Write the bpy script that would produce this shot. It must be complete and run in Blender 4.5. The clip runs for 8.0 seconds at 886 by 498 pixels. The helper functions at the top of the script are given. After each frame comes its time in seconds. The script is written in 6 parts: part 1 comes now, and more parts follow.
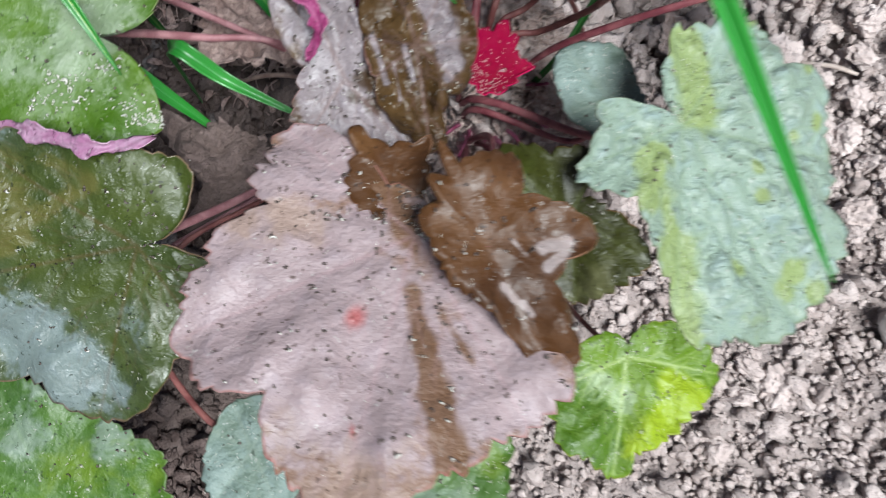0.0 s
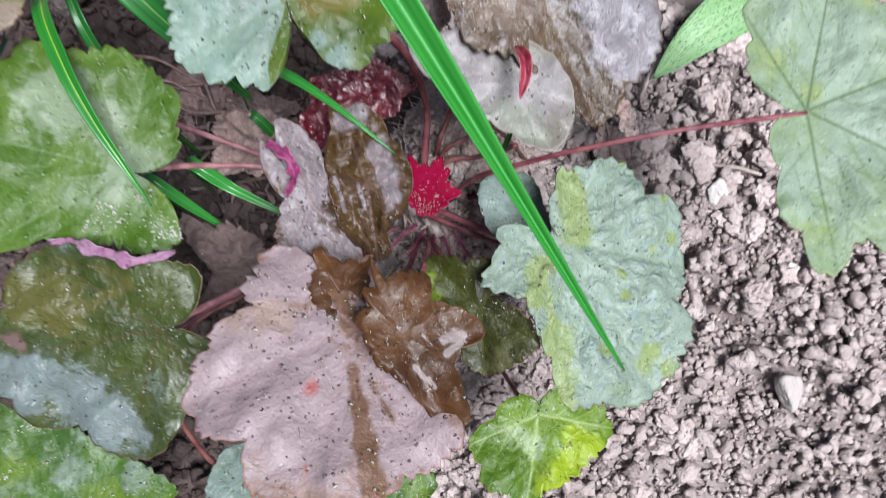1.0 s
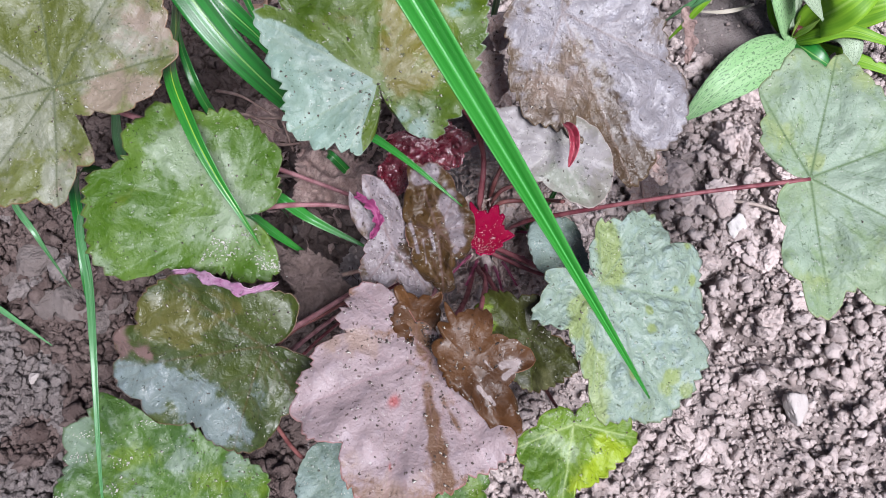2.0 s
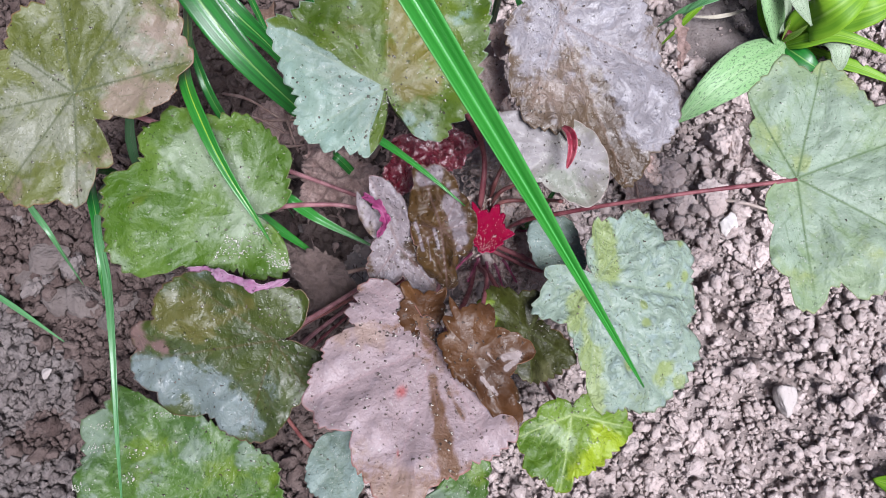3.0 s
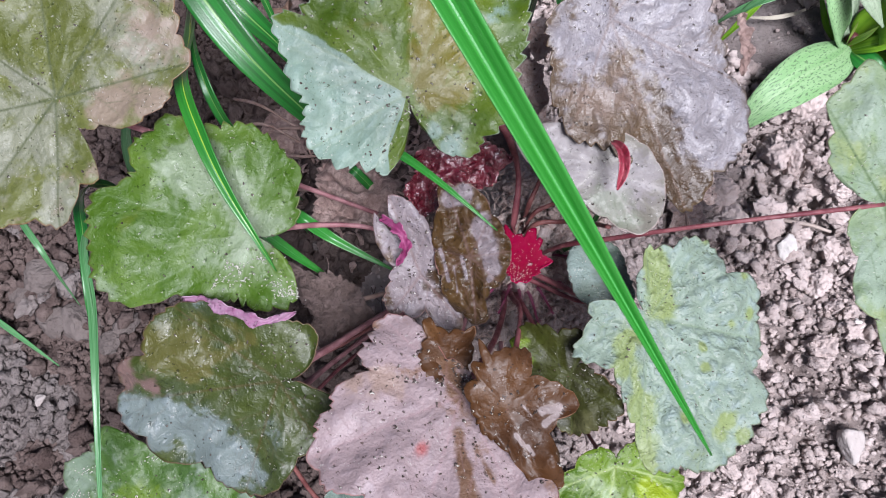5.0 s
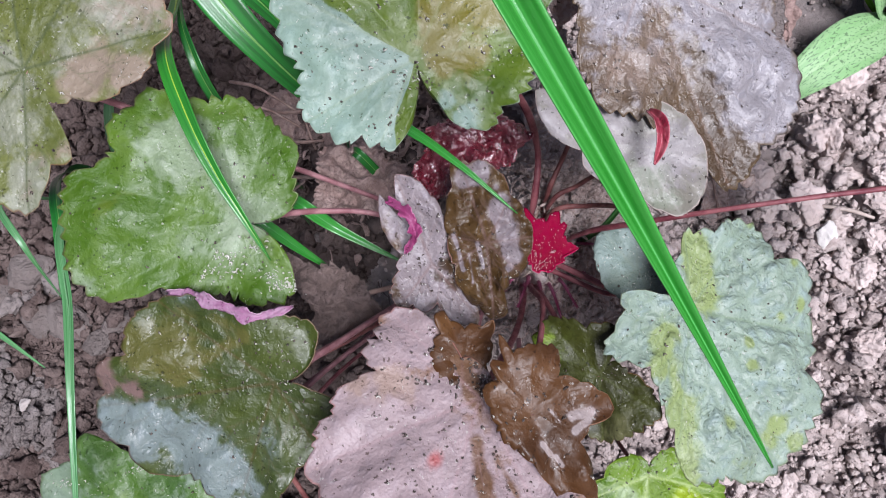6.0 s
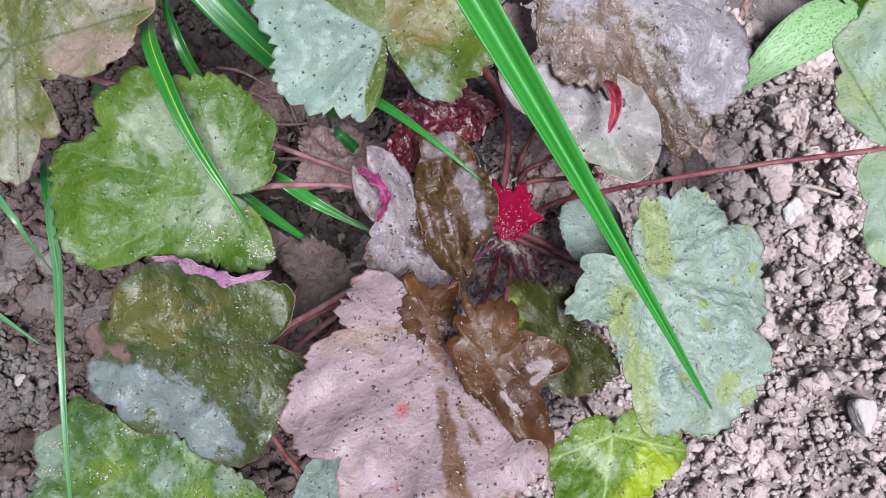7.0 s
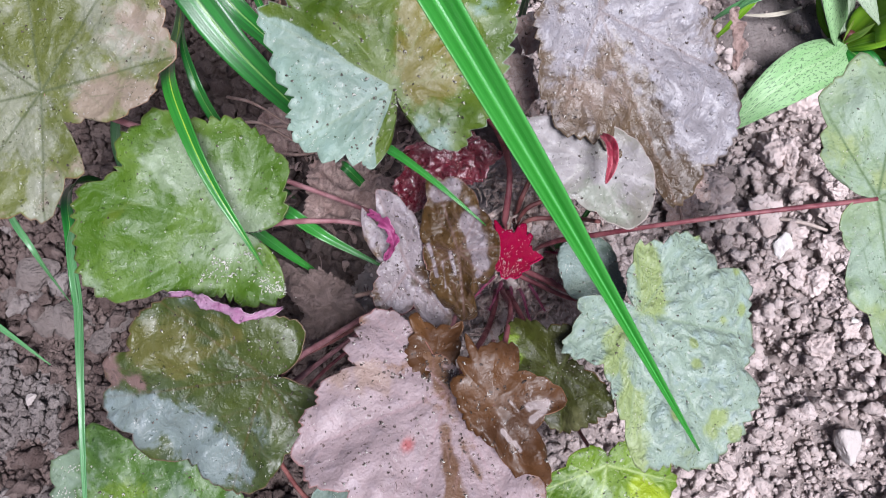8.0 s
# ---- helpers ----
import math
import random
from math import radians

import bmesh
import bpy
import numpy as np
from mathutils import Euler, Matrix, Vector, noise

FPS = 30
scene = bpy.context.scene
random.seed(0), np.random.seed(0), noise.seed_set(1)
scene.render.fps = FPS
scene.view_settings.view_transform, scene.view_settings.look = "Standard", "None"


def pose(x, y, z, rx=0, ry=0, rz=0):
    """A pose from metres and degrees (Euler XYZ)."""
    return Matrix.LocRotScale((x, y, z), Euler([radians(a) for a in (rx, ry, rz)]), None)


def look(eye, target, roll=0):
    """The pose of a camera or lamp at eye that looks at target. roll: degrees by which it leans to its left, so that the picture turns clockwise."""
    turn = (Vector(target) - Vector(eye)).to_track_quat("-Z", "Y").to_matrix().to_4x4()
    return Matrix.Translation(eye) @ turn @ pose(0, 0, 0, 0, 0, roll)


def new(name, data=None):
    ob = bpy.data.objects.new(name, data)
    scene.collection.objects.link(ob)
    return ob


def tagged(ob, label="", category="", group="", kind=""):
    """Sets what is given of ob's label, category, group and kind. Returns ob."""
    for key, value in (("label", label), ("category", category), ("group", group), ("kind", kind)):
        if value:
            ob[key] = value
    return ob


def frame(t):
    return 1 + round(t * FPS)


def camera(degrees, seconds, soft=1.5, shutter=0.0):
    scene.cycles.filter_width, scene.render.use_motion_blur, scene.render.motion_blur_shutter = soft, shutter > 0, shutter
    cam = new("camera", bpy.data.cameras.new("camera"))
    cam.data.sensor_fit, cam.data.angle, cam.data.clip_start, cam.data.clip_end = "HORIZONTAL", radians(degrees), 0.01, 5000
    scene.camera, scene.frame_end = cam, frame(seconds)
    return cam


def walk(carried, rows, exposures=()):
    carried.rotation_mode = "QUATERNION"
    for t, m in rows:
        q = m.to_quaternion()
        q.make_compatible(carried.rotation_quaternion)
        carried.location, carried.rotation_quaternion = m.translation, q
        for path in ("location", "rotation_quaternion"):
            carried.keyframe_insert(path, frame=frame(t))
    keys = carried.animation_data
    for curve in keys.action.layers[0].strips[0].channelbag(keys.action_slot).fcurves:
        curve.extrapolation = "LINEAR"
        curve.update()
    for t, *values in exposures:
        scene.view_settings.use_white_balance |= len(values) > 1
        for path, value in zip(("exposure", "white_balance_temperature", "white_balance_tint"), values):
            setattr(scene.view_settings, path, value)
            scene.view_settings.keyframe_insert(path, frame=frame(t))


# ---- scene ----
cam = camera(57.0, 8.0, soft=0.7, shutter=0.5)
PATH = [
    (0, (-0.001, 0.015, 0.352), (0.033, 0.413, -1.608), -3.0),
    (0.5, (0.023, 0.007, 0.386), (0.012, 0.445, -1.565), -9.7),
    (1, (0.025, 0.011, 0.425), (0.029, 0.517, -1.51), -6.9),
    (1.5, (0.014, 0.015, 0.463), (-0.013, 0.536, -1.468), -9.0),
    (1.7, (0.014, 0.017, 0.474), (-0.041, 0.505, -1.465), -12.0),
    (2.8, (0.013, 0.014, 0.494), (-0.045, 0.501, -1.445), -13.1),
    (3, (0.011, 0.013, 0.498), (-0.037, 0.497, -1.441), -11.5),
    (3.5, (0.015, 0.022, 0.495), (-0.035, 0.507, -1.445), -11.3),
    (4, (0.017, 0.024, 0.479), (-0.065, 0.494, -1.463), -15.8),
    (4.5, (0.017, 0.032, 0.475), (-0.084, 0.54, -1.457), -16.7),
    (4.7, (0.013, 0.032, 0.469), (-0.086, 0.533, -1.465), -16.0),
    (5.8, (0.006, 0.039, 0.43), (-0.124, 0.538, -1.503), -20.4),
    (6, (0.005, 0.037, 0.426), (-0.119, 0.536, -1.507), -19.3),
    (6.5, (0.011, 0.031, 0.426), (-0.107, 0.527, -1.507), -19.0),
    (7, (0.015, 0.022, 0.437), (-0.108, 0.516, -1.497), -19.6),
    (7.5, (0.013, 0.024, 0.449), (-0.113, 0.531, -1.481), -18.8),
    (8, (0.014, 0.03, 0.454), (-0.097, 0.541, -1.476), -17.2),
]
walk(cam, [(t, look(eye, target, roll)) for t, eye, target, roll in PATH],
     exposures=[(0, 1.24, 5760, 5), (0.5, 1.20, 5760, 6), (1.5, 1.18, 5750, 15), (4.5, 1.16, 5750, 17), (6.5, 1.15, 5750, 17), (8, 1.21, 5750, 17)])

# ---- light: a bright overcast sky with a soft sun behind the cloud ----
SUN_DIR = Vector((0.26, -0.36, 1.0)).normalized()
world = bpy.data.worlds.new("overcast_sky")
scene.world = world
world.use_nodes = True
wn = world.node_tree
sky = wn.nodes.new("ShaderNodeTexSky")
sky.sky_type = "NISHITA"
sky.sun_disc = False
sky.sun_elevation = math.asin(SUN_DIR.z)
sky.sun_rotation = math.atan2(SUN_DIR.x, SUN_DIR.y)
sky.air_density, sky.dust_density, sky.ozone_density = 1.0, 6.0, 0.6
wn.links.new(sky.outputs[0], wn.nodes["Background"].inputs[0])
wn.nodes["Background"].inputs[1].default_value = 0.032
sun = new("sun", bpy.data.lights.new("sun", "SUN"))
sun.data.energy, sun.data.angle, sun.data.color = 3.75, radians(22), (1.0, 0.97, 0.92)
sun.matrix_world = look(SUN_DIR * 3, (0, 0, 0))


# ---- materials ----
PIGMENT = 0.68  # one scale for all base colours below


class Nodes:
    """A small hand for wiring a material."""

    def __init__(self, name):
        self.mat = bpy.data.materials.new(name)
        self.mat.use_nodes = True
        self.tree = self.mat.node_tree
        self.shader = self.tree.nodes["Principled BSDF"]
        self.out = self.tree.nodes["Material Output"]

    def put(self, socket, value):
        if isinstance(value, bpy.types.NodeSocket):
            self.tree.links.new(value, socket)
        else:
            socket.default_value = value

    def node(self, kind):
        return self.tree.nodes.new(kind)

    def calc(self, op, a, b=0.0, c=0.0):
        n = self.node("ShaderNodeMath")
        n.operation = op
        for socket, value in zip(n.inputs, (a, b, c)):
            self.put(socket, value)
        return n.outputs[0]

    def attr(self, name):
        n = self.node("ShaderNodeAttribute")
        n.attribute_name = name
        return n.outputs["Fac"]

    def coords(self):
        """Object coordinates, shifted for each object so that no two show the same grain."""
        tc, info = self.node("ShaderNodeTexCoord"), self.node("ShaderNodeObjectInfo")
        add = self.node("ShaderNodeVectorMath")
        add.operation = "ADD"
        self.put(add.inputs[0], tc.outputs["Object"])
        self.put(add.inputs[1], info.outputs["Random"])
        return add.outputs[0]

    def noise(self, at, scale, detail=3.0, rough=0.55, distort=0.0):
        n = self.node("ShaderNodeTexNoise")
        self.put(n.inputs["Vector"], at)
        n.inputs["Scale"].default_value, n.inputs["Detail"].default_value = scale, detail
        n.inputs["Roughness"].default_value, n.inputs["Distortion"].default_value = rough, distort
        return n.outputs["Fac"]

    def cells(self, at, scale, feature="F1"):
        n = self.node("ShaderNodeTexVoronoi")
        n.feature = feature
        self.put(n.inputs["Vector"], at)
        n.inputs["Scale"].default_value = scale
        return n.outputs["Distance"]

    def ramp(self, fac, lo, hi, to_lo=0.0, to_hi=1.0):
        n = self.node("ShaderNodeMapRange")
        n.interpolation_type = "SMOOTHSTEP"
        for socket, value in zip(n.inputs, (fac, lo, hi, to_lo, to_hi)):
            self.put(socket, value)
        return n.outputs[0]

    def mix(self, fac, a, b, blend="MIX"):
        n = self.node("ShaderNodeMix")
        n.data_type, n.blend_type = "RGBA", blend
        self.put(n.inputs[0], fac)
        for socket, value in ((n.inputs[6], a), (n.inputs[7], b)):
            self.put(socket, (*[c * PIGMENT for c in value], 1.0) if isinstance(value, tuple) and len(value) == 3 else value)
        return n.outputs[2]

    def bump(self, height, strength, distance, under=None):
        n = self.node("ShaderNodeBump")
        n.inputs["Strength"].default_value, n.inputs["Distance"].default_value = strength, distance
        self.put(n.inputs["Height"], height)
        if under is not None:
            self.put(n.inputs["Normal"], under)
        return n.outputs[0]

    def finish(self, colour, rough, normal=None, coat=0.0, specular=0.28):
        s = self.shader
        self.put(s.inputs["Base Color"], colour)
        self.put(s.inputs["Roughness"], rough)
        s.inputs["Specular IOR Level"].default_value = specular
        s.inputs["Coat Weight"].default_value, s.inputs["Coat Roughness"].default_value = coat * 0.3, 0.3
        if normal is not None:
            self.put(s.inputs["Normal"], normal)
        return self.mat


def leaf_material(name, dark, mid, silver, vein, edge, rough=0.40, coat=0.2, grain=0.6, blister=0.35, vein_fac=0.5, tint=None, gloss=0.18):
    """Living leaf: pigment in two tones, a silvery bloom between the veins, veins, a tinted margin and blistered, hairy relief."""
    n = Nodes(name)
    at = n.coords()
    big, small, fine = n.noise(at, 48, 3, 0.55, 0.8), n.noise(at, 300, 4, 0.6), n.noise(at, 1700, 3)
    tone = n.calc("ADD", n.calc("MULTIPLY", big, 0.75), n.calc("MULTIPLY", n.attr("tone"), 0.32))
    colour = n.mix(n.ramp(tone, 0.16, 0.58), dark, mid)
    colour = n.mix(n.calc("MULTIPLY", n.ramp(small, 0.40, 0.7), 0.15), colour, mid)
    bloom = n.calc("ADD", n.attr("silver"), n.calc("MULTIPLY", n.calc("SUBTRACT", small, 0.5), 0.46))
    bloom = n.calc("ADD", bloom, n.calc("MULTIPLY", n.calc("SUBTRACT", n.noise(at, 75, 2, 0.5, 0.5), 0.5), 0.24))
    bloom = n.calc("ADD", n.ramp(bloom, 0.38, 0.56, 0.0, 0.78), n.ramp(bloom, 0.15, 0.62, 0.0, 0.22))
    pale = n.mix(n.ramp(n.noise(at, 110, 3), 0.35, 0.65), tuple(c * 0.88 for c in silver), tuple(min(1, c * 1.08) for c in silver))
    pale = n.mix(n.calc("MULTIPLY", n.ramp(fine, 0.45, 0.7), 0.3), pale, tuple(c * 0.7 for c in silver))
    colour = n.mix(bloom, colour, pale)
    warped = n.node("ShaderNodeVectorMath")
    warped.operation = "ADD"
    n.put(warped.inputs[0], at)
    n.put(warped.inputs[1], n.calc("MULTIPLY", n.noise(at, 190, 3), 0.009))
    net = n.ramp(n.cells(warped.outputs[0], 170, "DISTANCE_TO_EDGE"), 0.0, 0.55)
    colour = n.mix(n.calc("MULTIPLY", n.calc("SUBTRACT", 1.0, net), 0.32 * min(1.0, blister + 0.2)), colour, mid)
    ragged = n.calc("MULTIPLY", n.calc("SUBTRACT", n.noise(at, 130, 4, 0.6, 0.5), 0.5), 1.1)
    if tint:
        colour = n.mix(n.calc("MULTIPLY", n.ramp(n.calc("ADD", n.attr("warm"), ragged), 0.2, 0.62), 0.8), colour, tint)
    colour = n.mix(n.calc("MULTIPLY", n.ramp(n.calc("ADD", n.attr("brown"), ragged), 0.22, 0.62), 0.9), colour, dark)
    colour = n.mix(n.calc("MULTIPLY", n.ramp(n.calc("ADD", n.attr("blush"), ragged), 0.25, 0.6), 0.85), colour, (0.17, 0.105, 0.10))
    colour = n.mix(n.calc("MULTIPLY", n.attr("vein"), vein_fac), colour, vein)
    rim = n.ramp(n.calc("ADD", n.attr("rho"), n.calc("MULTIPLY", n.calc("SUBTRACT", small, 0.5), 0.04)), 0.982, 1.0)
    colour = n.mix(n.calc("MULTIPLY", rim, 0.65), colour, edge)
    colour = n.mix(n.calc("MULTIPLY", n.attr("spot"), 0.75), colour, (0.30, 0.045, 0.04))
    # little dark flecks
    flecks = n.ramp(n.noise(at, 700, 2, 0.6), 0.63, 0.67)
    sparse = n.ramp(n.noise(at, 210, 1), 0.42, 0.55)
    colour = n.mix(n.calc("MULTIPLY", n.calc("MULTIPLY", flecks, sparse), 0.7), colour, tuple(c * 0.3 for c in dark))
    # pale dust grains that also paint a bright glint beside the dark flecks
    shifted = n.node("ShaderNodeVectorMath")
    shifted.operation = "ADD"
    n.put(shifted.inputs[0], at)
    shifted.inputs[1].default_value = (0.0007, 0.0007, 0.0)
    grains = n.ramp(n.noise(shifted.outputs[0], 700, 2, 0.6), 0.65, 0.69)
    colour = n.mix(n.calc("MULTIPLY", n.calc("MULTIPLY", grains, n.ramp(n.noise(at, 170, 1), 0.46, 0.58)), 0.45), colour, (0.46, 0.45, 0.42))
    r = n.calc("ADD", rough - 0.06, n.calc("MULTIPLY", n.ramp(small, 0.35, 0.65), 0.24))
    normal = n.bump(net, 0.75 * blister, 0.0022)
    normal = n.bump(n.noise(at, 260, 4, 0.6, 0.3), 0.42 * grain, 0.0022, normal)
    normal = n.bump(n.noise(at, 800, 3, 0.65), 0.4 * grain, 0.0010, normal)
    normal = n.bump(n.cells(at, 900), 0.3 * grain, 0.0004, normal)
    return n.finish(colour, r, normal, coat, gloss)


def stem_material(name, a, b):
    n = Nodes(name)
    at = n.coords()
    colour = n.mix(n.ramp(n.noise(at, 160, 4, 0.6), 0.35, 0.65), a, b)
    normal = n.bump(n.noise(at, 1600, 3), 0.5, 0.0005)
    return n.finish(colour, 0.5, normal, 0.05)


def blade_material(name, dark, light, rib, blotch=None, rough=0.38, gloss=0.45):
    """Grass and strap leaves: parallel veins along the blade and a paler rib."""
    n = Nodes(name)
    across, along = n.attr("across"), n.attr("along")
    at = n.coords()
    comb = n.node("ShaderNodeCombineXYZ")
    n.put(comb.inputs[0], n.calc("MULTIPLY", across, 9.0))
    n.put(comb.inputs[1], n.calc("MULTIPLY", along, 0.6))
    stripe = n.noise(comb.outputs[0], 0.38, 2, 0.5)
    broad = n.noise(at, 45, 3)
    colour = n.mix(n.ramp(stripe, 0.38, 0.62), dark, light)
    colour = n.mix(n.calc("MULTIPLY", n.ramp(broad, 0.4, 0.7), 0.4), colour, light)
    mid = n.ramp(n.calc("ABSOLUTE", across), 0.02, 0.10, 1.0, 0.0)
    colour = n.mix(n.calc("MULTIPLY", mid, 0.6), colour, rib)
    if blotch:
        dash = n.node("ShaderNodeCombineXYZ")
        n.put(dash.inputs[0], n.calc("MULTIPLY", across, 6.0))
        n.put(dash.inputs[1], n.calc("MULTIPLY", along, 3.5))
        spots = n.ramp(n.noise(dash.outputs[0], 2.2, 2, 0.6), 0.56, 0.60)
        colour = n.mix(n.calc("MULTIPLY", spots, 0.75), colour, blotch)
    normal = n.bump(stripe, 0.3, 0.0005)
    normal = n.bump(n.noise(at, 900, 3), 0.2, 0.0004, normal)
    return n.finish(colour, rough, normal, 0.1, gloss)


def soil_material(name, dark, light, pale, relief=0.0024, uneven=0.3):
    n = Nodes(name)
    at = n.coords()
    isle = n.node("ShaderNodeNewGeometry").outputs["Random Per Island"]
    big, mid, fine = n.noise(at, 18, 4, 0.6), n.noise(at, 140, 5, 0.65), n.noise(at, 900, 4, 0.7)
    colour = n.mix(n.ramp(big, 0.35, 0.65), dark, light)
    colour = n.mix(n.calc("MULTIPLY", n.ramp(mid, 0.40, 0.72), 0.6), colour, pale)
    colour = n.mix(n.calc("MULTIPLY", n.ramp(fine, 0.30, 0.42, 1.0, 0.0), 0.45), colour, tuple(c * 0.5 for c in dark))
    colour = n.mix(n.calc("MULTIPLY", isle, 0.35), colour, pale)
    colour = n.mix(n.ramp(isle, 0.10, 0.26, uneven, 0.0), colour, tuple(c * 0.55 for c in dark))
    normal = n.bump(n.noise(at, 450, 5, 0.7), 0.8, relief)
    normal = n.bump(n.cells(at, 1100), 0.4, 0.0006, normal)
    normal = n.bump(n.noise(at, 170, 4, 0.65), 0.7, relief * 1.6, normal)
    return n.finish(colour, 0.95, normal, 0.0, 0.1)


def dry_material(name, a, b, c):
    """Dead leaf: two tones, dark cracks along a torn net of veins, papery crumpled relief."""
    n = Nodes(name)
    at = n.coords()
    colour = n.mix(n.ramp(n.noise(at, 90, 5, 0.65, 0.5), 0.35, 0.65), a, b)
    colour = n.mix(n.calc("MULTIPLY", n.ramp(n.noise(at, 420, 3), 0.52, 0.66), 0.45), colour, c)
    warped = n.node("ShaderNodeVectorMath")
    warped.operation = "ADD"
    n.put(warped.inputs[0], at)
    n.put(warped.inputs[1], n.calc("MULTIPLY", n.noise(at, 150, 4), 0.02))
    crack = n.ramp(n.cells(warped.outputs[0], 190, "DISTANCE_TO_EDGE"), 0.0, 0.16)
    colour = n.mix(n.calc("MULTIPLY", n.calc("SUBTRACT", 1.0, crack), 0.32), colour, c)
    normal = n.bump(crack, 0.5, 0.0012)
    normal = n.bump(n.noise(at, 300, 5, 0.7), 0.9, 0.0030, normal)
    normal = n.bump(n.noise(at, 900, 4, 0.7), 0.6, 0.0010, normal)
    return n.finish(colour, 0.8, normal, 0.0, 0.25)


SOIL = soil_material("dry_garden_soil", (0.44, 0.353, 0.320), (0.60, 0.497, 0.463), (0.73, 0.632, 0.597))
# a darker tone for the soil on one side of the clump
DARKER_SOIL = soil_material("darker_side_soil", (0.092, 0.062, 0.055), (0.150, 0.110, 0.098), (0.228, 0.178, 0.160))
CRUST = soil_material("crusted_soil", (0.155, 0.126, 0.118), (0.220, 0.187, 0.176), (0.31, 0.272, 0.257), 0.003)
STONE = soil_material("grey_brown_clod", (0.125, 0.100, 0.091), (0.170, 0.140, 0.128), (0.215, 0.183, 0.170))
# the ground sheet's soil, darkened to paint shade into gaps between crumbs
GAP_SHADE_SOIL = soil_material("soil_darkened_for_gap_shade", (0.27, 0.215, 0.195), (0.37, 0.305, 0.283), (0.47, 0.405, 0.382))
WHITE = soil_material("whitish_pebble", (0.66, 0.62, 0.58), (0.76, 0.72, 0.68), (0.84, 0.80, 0.77), 0.0006, 0.0)
PEBBLE = soil_material("pale_pebble", (0.423, 0.369, 0.342), (0.504, 0.450, 0.423), (0.558, 0.513, 0.486), 0.0008, 0.0)
HAIR = stem_material("pale_leaf_hair", (0.50, 0.49, 0.43), (0.66, 0.63, 0.57))
GRIT = soil_material("soil_specks", (0.08, 0.06, 0.05), (0.13, 0.10, 0.085), (0.26, 0.22, 0.20))

